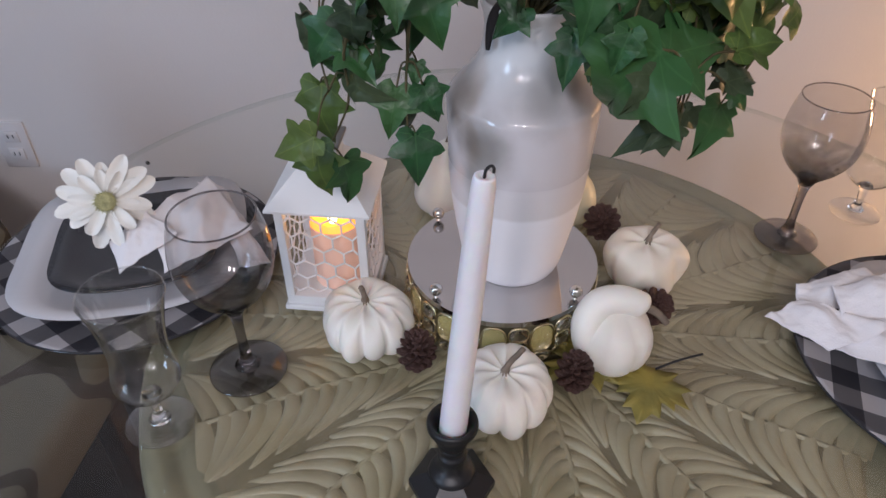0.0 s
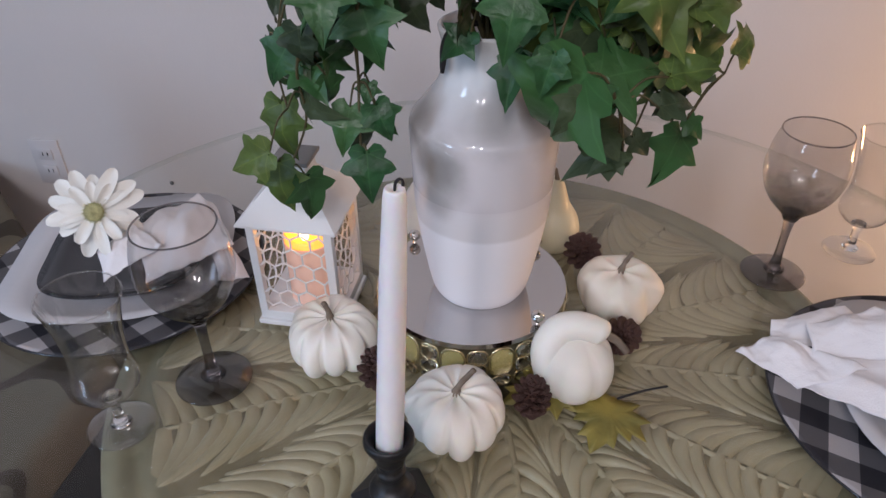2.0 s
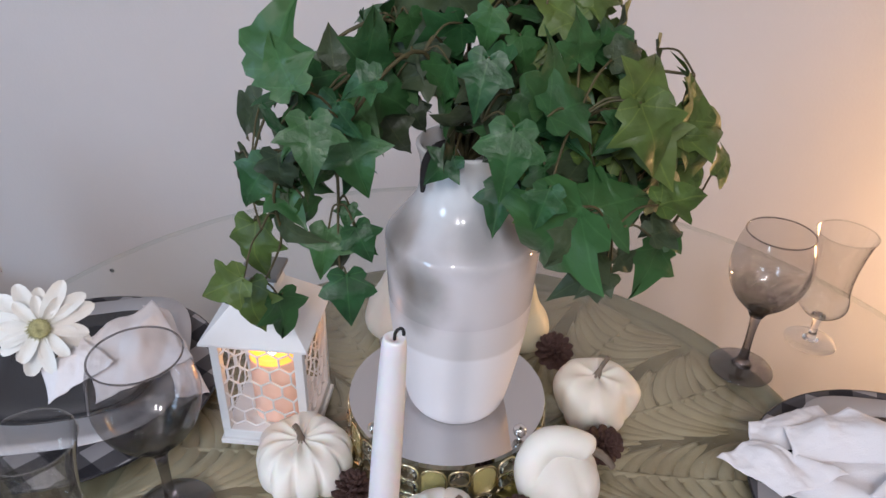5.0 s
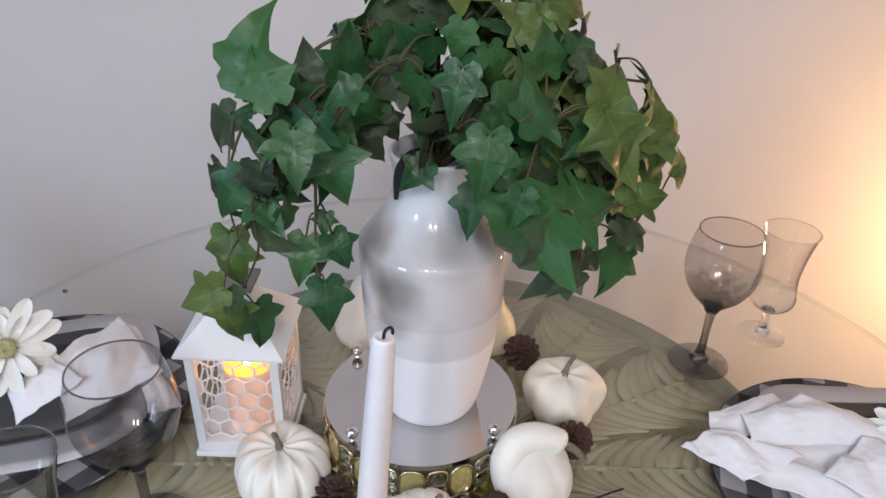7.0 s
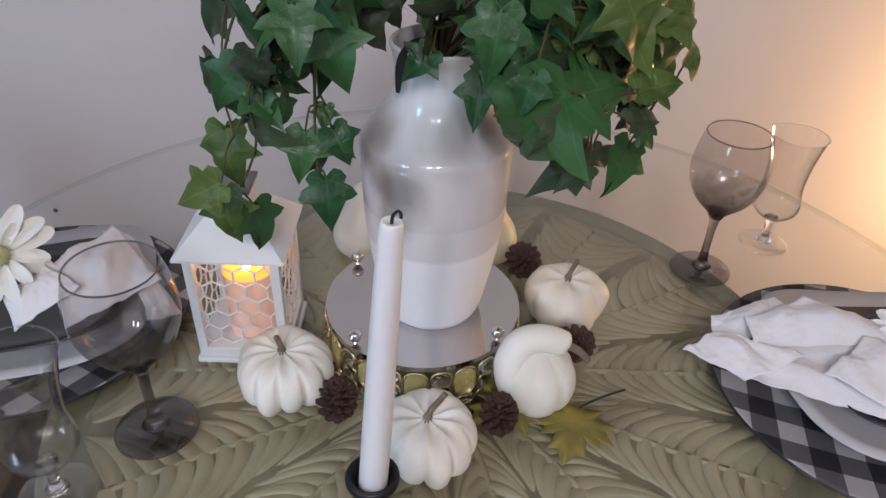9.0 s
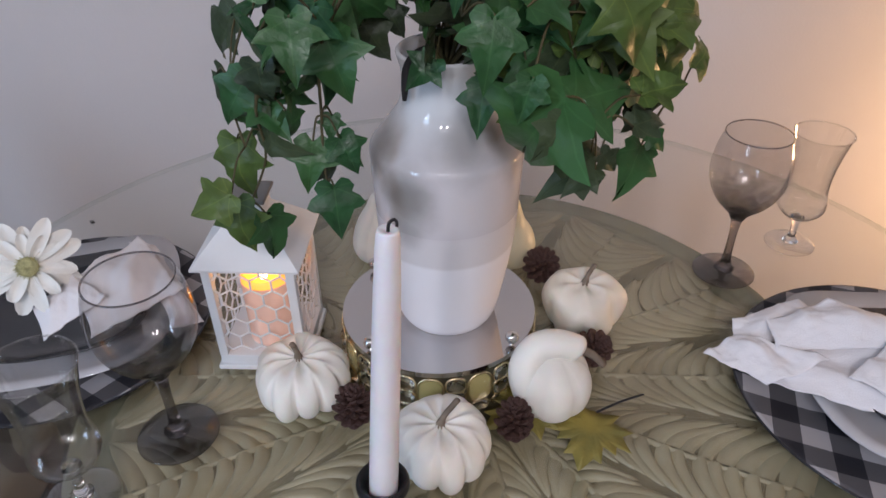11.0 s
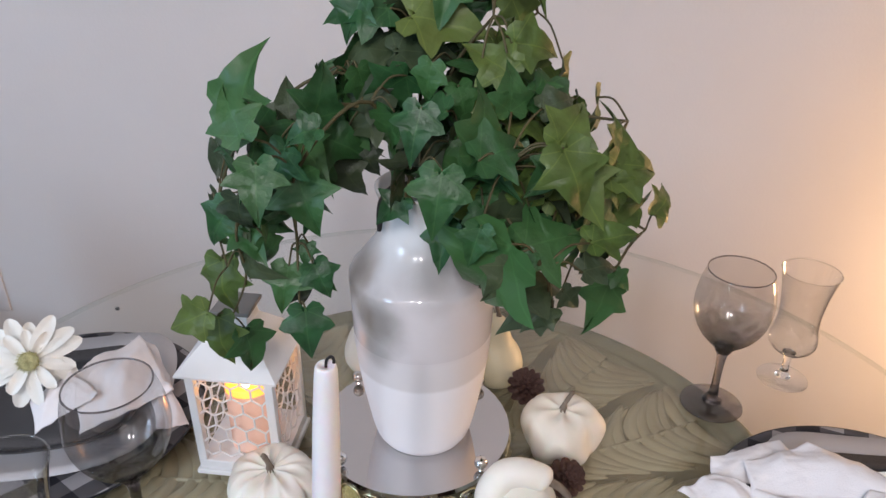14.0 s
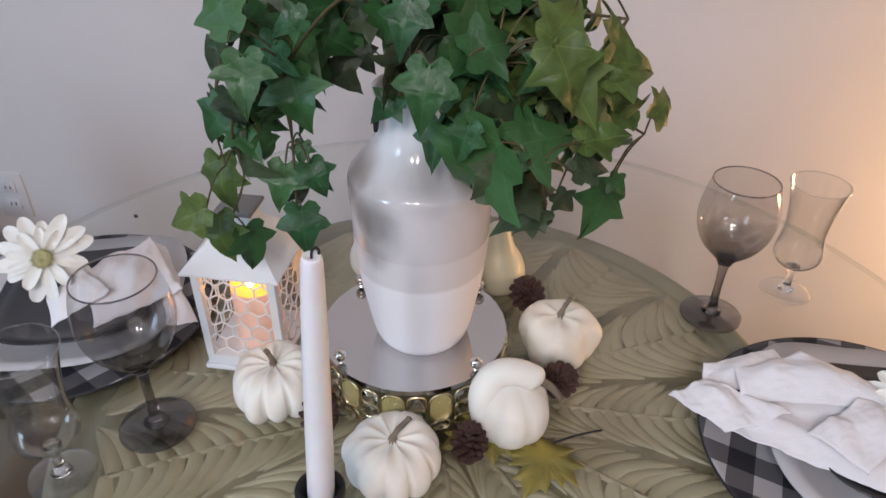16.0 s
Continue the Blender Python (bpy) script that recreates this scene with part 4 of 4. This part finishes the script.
charger(-0.328, 0.748, 0.162, 0)
plates(-0.330, 0.752, 12, 14, 0.255, 0.185, M_PLATE_WHITE, M_PLATE_DARK, "white square dinner plate with rounded raised corners on the charger", "matt slate-black square salad plate on the white plate")
charger(0.562, 0.592, 0.166, 18)
plates(0.585, 0.600, -5, -3, 0.255, 0.185, M_PLATE_WHITE, M_PLATE_DARK, "white square dinner plate with rounded raised corners on the charger", "matt slate-black square salad plate on the white plate")

napkin("white cloth napkin folded loosely over the dark plate", (-0.33, 0.74, TZ + 0.02), (
    (0.006, 0.006, (-0.338, 0.718, 0.8), (-0.301, 0.745, 0.825), (-0.26, 0.716, 0.812), (-0.322, 0.683, 0.782)),
    (0.01, 0.008, (-0.304, 0.741, 0.82), (-0.256, 0.83, 0.815), (-0.185, 0.74, 0.8), (-0.271, 0.684, 0.782)),
    (0.004, 0.004, (-0.271, 0.83, 0.806), (-0.242, 0.828, 0.8), (-0.164, 0.714, 0.776), (-0.192, 0.7, 0.78)),
))
daisy(look((-0.334, 0.728, 0.848), (0.03, -0.10, 1.32)) @ pose(0, 0, 0, 180, 0, 0), "white artificial daisy set on the folded napkin")
napkin("white cloth napkin folded in loose peaks over the plates", (0.56, 0.60, TZ + 0.02), (
    (0.004, 0.005, (0.414, 0.675, 0.785), (0.487, 0.688, 0.8), (0.491, 0.62, 0.8), (0.409, 0.657, 0.776)),
    (0.014, 0.006, (0.436, 0.653, 0.8), (0.502, 0.668, 0.815), (0.603, 0.594, 0.812), (0.437, 0.623, 0.79)),
    (0.005, 0.008, (0.369, 0.639, 0.772), (0.403, 0.65, 0.788), (0.478, 0.595, 0.8), (0.417, 0.591, 0.774)),
    (0.004, 0.008, (0.416, 0.594, 0.774), (0.440, 0.640, 0.786), (0.600, 0.620, 0.800), (0.565, 0.506, 0.781)),
    (0.006, 0.006, (0.482, 0.574, 0.8), (0.54, 0.609, 0.812), (0.601, 0.582, 0.812), (0.522, 0.532, 0.795)),
))
daisy(pose(0.598, 0.597, TZ + 0.058, 20, 10, 0), "white artificial daisy resting on the fanned napkin", 0.050)


# ---- chair ----
def trellis_fabric():
    m = material("trellis_fabric", (0.13, 0.116, 0.084), 0.85, vary=0.08, scale=20, bump=0.3, bump_scale=600)
    nt = m.node_tree
    b = nt.nodes["Principled BSDF"]
    co = nt.nodes.new("ShaderNodeTexCoord")
    sep = nt.nodes.new("ShaderNodeSeparateXYZ")
    nt.links.new(co.outputs["Object"], sep.inputs[0])

    def math_node(op, x, y=None, z=None):
        n = nt.nodes.new("ShaderNodeMath")
        n.operation = op
        for i, v in enumerate((x, y, z)):
            if v is None:
                continue
            if isinstance(v, (int, float)):
                n.inputs[i].default_value = v
            else:
                nt.links.new(v, n.inputs[i])
        return n.outputs[0]

    k = math.tau / 0.26
    sx = math_node("SINE", math_node("MULTIPLY", sep.outputs["X"], k))
    sy = math_node("COSINE", math_node("MULTIPLY", math_node("ADD", sep.outputs["Y"], sep.outputs["Z"]), k))
    n = nt.nodes.new("ShaderNodeTexNoise")
    n.inputs["Scale"].default_value = 9
    nt.links.new(co.outputs["Object"], n.inputs["Vector"])
    s = math_node("ADD", math_node("ADD", sx, sy), math_node("MULTIPLY", math_node("SUBTRACT", n.outputs["Fac"], 0.5), 0.8))
    band = math_node("LESS_THAN", math_node("ABSOLUTE", s), 0.30)
    mix = nt.nodes.new("ShaderNodeMix")
    mix.data_type = "RGBA"
    nt.links.new(band, mix.inputs["Factor"])
    nt.links.new(b.inputs["Base Color"].links[0].from_socket, mix.inputs["A"])
    mix.inputs["B"].default_value = (0.045, 0.036, 0.025, 1)
    nt.links.new(mix.outputs["Result"], b.inputs["Base Color"])
    return m


M_FABRIC = trellis_fabric()
M_CHAIR_WOOD = material("dark_wood", (0.05, 0.03, 0.02), 0.4, vary=0.4, scale=40)


def rounded_box(x0, x1, y0, y1, z0, z1, r):
    bm = boxes((x0, x1, y0, y1, z0, z1))
    bmesh.ops.bevel(bm, geom=list(bm.edges), offset=r, segments=5, affect="EDGES", profile=0.6)
    return bm


chair = thing("dining_chair", "dining chair upholstered in cream fabric with a grey-brown trellis pattern", "chair", pose(-0.74, 0.66, 0.0, 0, 0, -95))
part("seat", rounded_box(-0.24, 0.24, -0.22, 0.24, 0.38, 0.48, 0.03), M_FABRIC, chair)
part("backrest", rounded_box(-0.24, 0.24, -0.32, -0.23, 0.36, 0.86, 0.035), M_FABRIC, chair)
for sx in (-1, 1):
    for y in (-0.26, 0.20):
        part("leg", boxes((sx * 0.20 - 0.02, sx * 0.20 + 0.02, y - 0.02, y + 0.02, 0.0, 0.39), bevel=0.003), M_CHAIR_WOOD, chair, "dark wooden leg")
far_chair = copy_thing(chair, pose(-1.13, 1.16, 0.0, 0, 0, -135))


# ---- ivy ----
def ivy_mesh(name, mat, seed, spread=1.0):
    """One five-lobed ivy leaf of unit length: tip towards -y, upper side +z."""
    rng = random.Random(seed)
    half = [(0.0, 0.30), (0.07, 0.36), (0.16, 0.44), (0.30, 0.40), (0.38, 0.28), (0.34, 0.17), (0.46, 0.09), (0.60, -0.06), (0.46, -0.11), (0.32, -0.15), (0.25, -0.28), (0.15, -0.48), (0.06, -0.62), (0.0, -0.74)]
    half = [(0.82 * x * spread * rng.uniform(0.93, 1.07), 0.82 * (y + rng.uniform(-0.012, 0.012))) if x else (x, 0.82 * y) for x, y in half]
    bm = bmesh.new()
    curl, fold = rng.uniform(0.3, 1.5), rng.uniform(0.15, 0.85)

    def z_of(x, y):
        z = fold * abs(x) - curl * max(0, -y) ** 2 - (0.5 + fold) * x * x
        return z + 0.09 * noise.noise(Vector((x * 3.5 + seed, y * 3.5, 1)))

    def vert(x, y):
        return bm.verts.new((x, y, z_of(x, y)))

    mid = [vert(0, 0.82 * (0.30 - 1.04 * i / 8)) for i in range(9)]
    for s in (-1, 1):
        edge = [mid[0]] + [vert(s * x, y) for x, y in half[1:-1]] + [mid[-1]]
        inner = []
        for e in edge[1:-1]:
            x, y = e.co.x * 0.5, e.co.y * 0.62 + 0.06 - 0.05
            inner.append(vert(x, y))
        row = [mid[0]] + inner + [mid[-1]]
        for k in range(len(edge) - 1):
            quad = [edge[k], edge[k + 1], row[k + 1], row[k]]
            uniq = list(dict.fromkeys(quad))
            if len(uniq) > 2:
                bm.faces.new(uniq)
        mi = 0
        for k in range(len(row) - 1):
            goal = min(range(mi, 9), key=lambda q: abs(mid[q].co.y - row[k + 1].co.y)) if k < len(row) - 2 else 8
            face = list(dict.fromkeys([row[k], row[k + 1]] + [mid[q] for q in range(goal, mi - 1, -1)]))
            if len(face) > 2:
                bm.faces.new(face)
            mi = goal
    bmesh.ops.recalc_face_normals(bm, faces=bm.faces)
    me = mesh_of(name, bm, mat)
    return me


LEAVES = [ivy_mesh("leaf", M_LEAF, s, 0.86 + 0.07 * (s % 4)) for s in range(12)]
DUSK = [ivy_mesh("leaf", M_LEAF_DULL_SHADED, 40 + s, 0.9) for s in range(4)]
PALE = [ivy_mesh("leaf", M_LEAF_PALE_LIT, 20 + s, 0.95) for s in range(3)]

ivy = thing("ivy_plant", "bushy artificial ivy with glossy dark green leaves trailing from the vase", "plant", pose(VX, VY, VZ + 0.24))
origin = Vector((VX, VY, VZ + 0.24))
placed = []


def ivy_leaf(x, y, z, size, spin, yaw=0.0, pitch=20.0, pale=False, dusk=False, rng=random.Random(1)):
    """A leaf centred at a place: yaw and pitch turn its face from the front, spin turns its tip from straight down."""
    n = Vector((math.sin(radians(yaw)) * math.cos(radians(pitch)), -math.cos(radians(yaw)) * math.cos(radians(pitch)), math.sin(radians(pitch))))
    down = Vector((0, 0, -1))
    tip = (down - n * down.dot(n)).normalized()
    tip.rotate(Matrix.Rotation(radians(spin), 3, n))
    yv = -tip
    xv = yv.cross(n).normalized()
    rot = Matrix((xv, yv, n)).transposed().to_4x4()
    m = Matrix.Translation(Vector((x, y, z)) - origin) @ rot @ Matrix.Diagonal((size, size, size, 1))
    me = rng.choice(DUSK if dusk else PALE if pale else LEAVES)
    part("leaf", me, None, ivy, m=m)
    placed.append(Vector((x, y, z)))
    return Vector((x, y, z)) + yv * size * 0.245


def vine(points, radius=0.0018):
    bm = bmesh.new()
    pts = [p - origin for p in smooth_profile(points, 7)]
    tube(bm, pts, radius, 6, 0.5)
    part("vine", bm, M_VINE, ivy, "thin brown-green stem")


def petiole(a, b):
    bm = bmesh.new()
    a, b = Vector(a) - origin, Vector(b) - origin
    mid = a.lerp(b, 0.5) + Vector((0, 0, 0.008))
    tube(bm, smooth_profile([a, mid, b], 4), 0.0009, 5)
    part("stalk", bm, M_VINE, ivy)


MOUTH = (VX, VY, VZ + 0.26)
# trailing stems on the lantern's side, then the sprays of large leaves: place, size, spin, yaw, pitch, tone
trail_a = [MOUTH, (0.06, 0.64, 1.17), (0.0, 0.60, 1.15), (-0.04, 0.61, 1.08), (-0.045, 0.63, 1.02), (-0.07, 0.64, 0.965)]
trail_b = [MOUTH, (0.07, 0.62, 1.18), (0.02, 0.58, 1.14), (0.005, 0.62, 1.06), (0.005, 0.61, 1.0), (0.012, 0.603, 0.96)]
trail_c = [MOUTH, (0.05, 0.66, 1.19), (-0.03, 0.64, 1.15), (-0.065, 0.64, 1.08), (-0.06, 0.63, 1.03)]
SPRAY_LANTERN_SIDE = [
    (-0.04, 0.664, 1.17, 0.082, 179, -35, 15, ""), (-0.013, 0.556, 1.184, 0.05, -150, -10, 25, ""),
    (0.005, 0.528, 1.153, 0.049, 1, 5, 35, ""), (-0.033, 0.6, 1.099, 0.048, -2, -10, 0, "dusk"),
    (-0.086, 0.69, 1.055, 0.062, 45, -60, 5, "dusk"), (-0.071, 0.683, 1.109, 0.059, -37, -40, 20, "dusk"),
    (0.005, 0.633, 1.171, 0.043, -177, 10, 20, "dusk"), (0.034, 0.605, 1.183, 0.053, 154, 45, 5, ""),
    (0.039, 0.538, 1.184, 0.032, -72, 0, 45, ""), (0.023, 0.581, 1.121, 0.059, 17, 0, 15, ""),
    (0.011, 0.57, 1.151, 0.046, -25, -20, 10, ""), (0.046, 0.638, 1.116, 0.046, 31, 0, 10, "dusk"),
]
SPRAY_HANGING = [
    (-0.07, 0.641, 1.014, 0.067, 5, -25, 15, "pale"), (-0.078, 0.59, 1.004, 0.051, -61, -10, 22, "pale"),
    (-0.076, 0.63, 0.962, 0.059, 12, -10, 20, "pale"), (-0.054, 0.638, 0.947, 0.058, 0, 50, 10, ""),
    (-0.006, 0.615, 1.027, 0.051, -10, 0, 25, ""), (0.012, 0.598, 0.994, 0.058, 2, 5, 20, ""),
    (0.021, 0.618, 1.032, 0.041, 21, 15, 20, ""), (0.012, 0.622, 1.053, 0.024, -10, 10, 30, ""),
    (-0.019, 0.621, 1.056, 0.039, 16, 50, 5, ""), (0.005, 0.626, 1.011, 0.036, 13, 50, 10, "dusk"),
    (-0.038, 0.62, 1.041, 0.051, 77, -55, 5, "dusk"), (0.021, 0.626, 1.028, 0.032, 38, -20, 20, ""),
]
SPRAY_FRONT = [
    (0.109, 0.559, 1.184, 0.048, -10, -5, 30, ""), (0.125, 0.524, 1.15, 0.056, -8, 0, 25, ""),
    (0.153, 0.57, 1.173, 0.065, 156, 45, 5, ""), (0.162, 0.565, 1.162, 0.054, 112, 10, 40, ""),
    (0.127, 0.595, 1.08, 0.049, -4, -15, 25, ""), (0.157, 0.581, 1.104, 0.043, 2, 10, 25, ""),
    (0.087, 0.623, 1.095, 0.039, -43, -10, 30, ""), (0.163, 0.541, 1.087, 0.1, -33, -32, 4, ""),
    (0.199, 0.56, 1.097, 0.065, 103, 10, 45, ""), (0.202, 0.576, 1.145, 0.042, -45, 10, 20, ""),
    (0.186, 0.541, 1.092, 0.027, 20, 0, 40, ""), (0.195, 0.582, 1.044, 0.066, 110, 10, 55, "dusk"),
    (0.151, 0.537, 1.11, 0.04, -14, -10, 10, ""), (0.17, 0.531, 1.084, 0.041, -32, 10, 20, "dusk"),
]
SPRAY_CROWN = [
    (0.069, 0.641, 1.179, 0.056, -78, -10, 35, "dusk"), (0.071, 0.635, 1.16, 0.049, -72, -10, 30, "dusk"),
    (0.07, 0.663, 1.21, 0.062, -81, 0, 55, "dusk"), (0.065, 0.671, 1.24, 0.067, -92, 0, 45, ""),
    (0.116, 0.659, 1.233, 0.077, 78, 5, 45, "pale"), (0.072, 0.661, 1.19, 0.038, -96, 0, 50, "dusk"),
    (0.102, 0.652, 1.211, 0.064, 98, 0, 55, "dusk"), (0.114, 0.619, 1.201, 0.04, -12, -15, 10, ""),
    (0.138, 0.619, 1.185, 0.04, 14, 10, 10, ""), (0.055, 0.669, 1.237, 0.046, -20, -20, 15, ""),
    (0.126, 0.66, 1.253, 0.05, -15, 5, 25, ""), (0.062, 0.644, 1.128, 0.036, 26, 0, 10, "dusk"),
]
# Mostly pale: the side lamp's warm light is put into the leaf colour.
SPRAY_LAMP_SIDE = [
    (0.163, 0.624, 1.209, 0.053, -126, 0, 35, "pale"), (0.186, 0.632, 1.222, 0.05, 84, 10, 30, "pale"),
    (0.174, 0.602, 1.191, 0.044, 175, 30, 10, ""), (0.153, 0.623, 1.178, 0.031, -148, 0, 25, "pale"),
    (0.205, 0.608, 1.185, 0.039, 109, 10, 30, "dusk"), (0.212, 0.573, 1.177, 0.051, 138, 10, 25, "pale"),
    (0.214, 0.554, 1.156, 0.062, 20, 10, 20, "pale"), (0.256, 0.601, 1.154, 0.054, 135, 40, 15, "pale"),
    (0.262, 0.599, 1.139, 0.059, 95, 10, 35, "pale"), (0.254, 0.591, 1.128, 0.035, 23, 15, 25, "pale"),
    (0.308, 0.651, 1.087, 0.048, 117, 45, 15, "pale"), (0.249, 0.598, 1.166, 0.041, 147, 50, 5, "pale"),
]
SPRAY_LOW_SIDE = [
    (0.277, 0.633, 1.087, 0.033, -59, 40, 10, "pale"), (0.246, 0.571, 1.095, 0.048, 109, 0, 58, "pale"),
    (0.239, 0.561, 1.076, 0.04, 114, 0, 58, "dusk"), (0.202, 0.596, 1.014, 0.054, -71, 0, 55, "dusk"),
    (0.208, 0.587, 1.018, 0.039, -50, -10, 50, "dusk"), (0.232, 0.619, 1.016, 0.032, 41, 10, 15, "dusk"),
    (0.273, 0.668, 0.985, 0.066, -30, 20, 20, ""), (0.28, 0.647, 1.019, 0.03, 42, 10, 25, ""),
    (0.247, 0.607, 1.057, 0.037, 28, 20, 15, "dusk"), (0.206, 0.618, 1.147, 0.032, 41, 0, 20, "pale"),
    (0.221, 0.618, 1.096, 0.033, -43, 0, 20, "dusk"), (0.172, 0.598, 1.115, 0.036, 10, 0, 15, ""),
]
for stem in (trail_a, trail_b, trail_c):
    vine(stem)
branches = [trail_a, trail_b, trail_c]
for tip in ((0.11, 0.57, 1.15), (0.17, 0.57, 1.15), (0.20, 0.55, 1.08), (0.26, 0.65, 1.10), (0.30, 0.66, 1.06), (0.27, 0.65, 1.16), (0.16, 0.64, 1.24), (0.10, 0.68, 1.27), (0.05, 0.68, 1.22), (0.20, 0.72, 1.23), (0.15, 0.76, 1.20), (0.06, 0.76, 1.18)):
    t = Vector(tip)
    a = Vector(MOUTH)
    mid = a.lerp(t, 0.5) + Vector((0, 0, 0.045))
    low = a.lerp(mid, 0.5) + Vector((0, 0, 0.015))
    b = [tuple(a), tuple(low), tuple(mid), tuple(t)]
    vine(b, 0.0022)
    branches.append(b)
knots = [Vector(p) for b in branches for p in b[1:]]


def rooted(end):
    near = min(knots, key=lambda k: (k - end).length)
    if (near - end).length > 0.006:
        petiole(near, end)


bm = bmesh.new()
tube(bm, [p - origin for p in smooth_profile([(0.10, 0.68, 1.090), (0.083, 0.665, 1.092), (0.072, 0.657, 1.080), (0.069, 0.656, 1.055)], 5)], lambda u: 0.0018 + 0.0028 * math.sin(math.pi * u), 8)
part("vine", bm, M_WICK, ivy, "thick dark stem bent over the rim")

for spray in (SPRAY_LANTERN_SIDE, SPRAY_HANGING, SPRAY_FRONT, SPRAY_CROWN, SPRAY_LAMP_SIDE, SPRAY_LOW_SIDE):
    for *where, tone in spray:
        rooted(ivy_leaf(*where, pale=tone == "pale", dusk=tone == "dusk"))

# the body of the bush, and its thicker sprays
rng = random.Random(21)
MASSES = (
    ((0.150, 0.675, 1.160), (0.105, 0.060, 0.060), 62, 0.25, 0.017),
    ((0.190, 0.600, 1.105), (0.075, 0.030, 0.048), 24, 0.15, 0.015),
    ((0.140, 0.610, 1.150), (0.070, 0.030, 0.045), 16, 0.15, 0.016),
    ((0.155, 0.615, 1.090), (0.032, 0.018, 0.030), 10, 0.10, 0.012),
    ((0.058, 0.665, 1.175), (0.035, 0.025, 0.032), 14, 0.10, 0.012),
    ((0.000, 0.620, 1.135), (0.045, 0.030, 0.048), 24, 0.10, 0.013),
    ((-0.040, 0.640, 1.075), (0.025, 0.020, 0.040), 8, 0.10, 0.012),
    ((0.225, 0.640, 1.085), (0.055, 0.040, 0.040), 22, 0.20, 0.014),
    ((0.120, 0.700, 1.255), (0.090, 0.060, 0.040), 22, 0.20, 0.020),
)
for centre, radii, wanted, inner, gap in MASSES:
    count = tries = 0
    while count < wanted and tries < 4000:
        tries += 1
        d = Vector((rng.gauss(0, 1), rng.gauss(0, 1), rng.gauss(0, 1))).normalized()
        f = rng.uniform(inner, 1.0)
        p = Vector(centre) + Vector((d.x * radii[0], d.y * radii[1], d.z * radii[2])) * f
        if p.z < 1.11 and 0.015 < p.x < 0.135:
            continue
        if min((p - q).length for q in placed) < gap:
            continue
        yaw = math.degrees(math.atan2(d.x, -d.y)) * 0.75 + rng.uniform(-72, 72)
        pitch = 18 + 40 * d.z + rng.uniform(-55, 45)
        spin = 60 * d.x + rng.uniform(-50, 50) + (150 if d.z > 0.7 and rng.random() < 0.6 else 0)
        # Paler towards the lamp, darker deep inside: lamplight and shade by leaf colour.
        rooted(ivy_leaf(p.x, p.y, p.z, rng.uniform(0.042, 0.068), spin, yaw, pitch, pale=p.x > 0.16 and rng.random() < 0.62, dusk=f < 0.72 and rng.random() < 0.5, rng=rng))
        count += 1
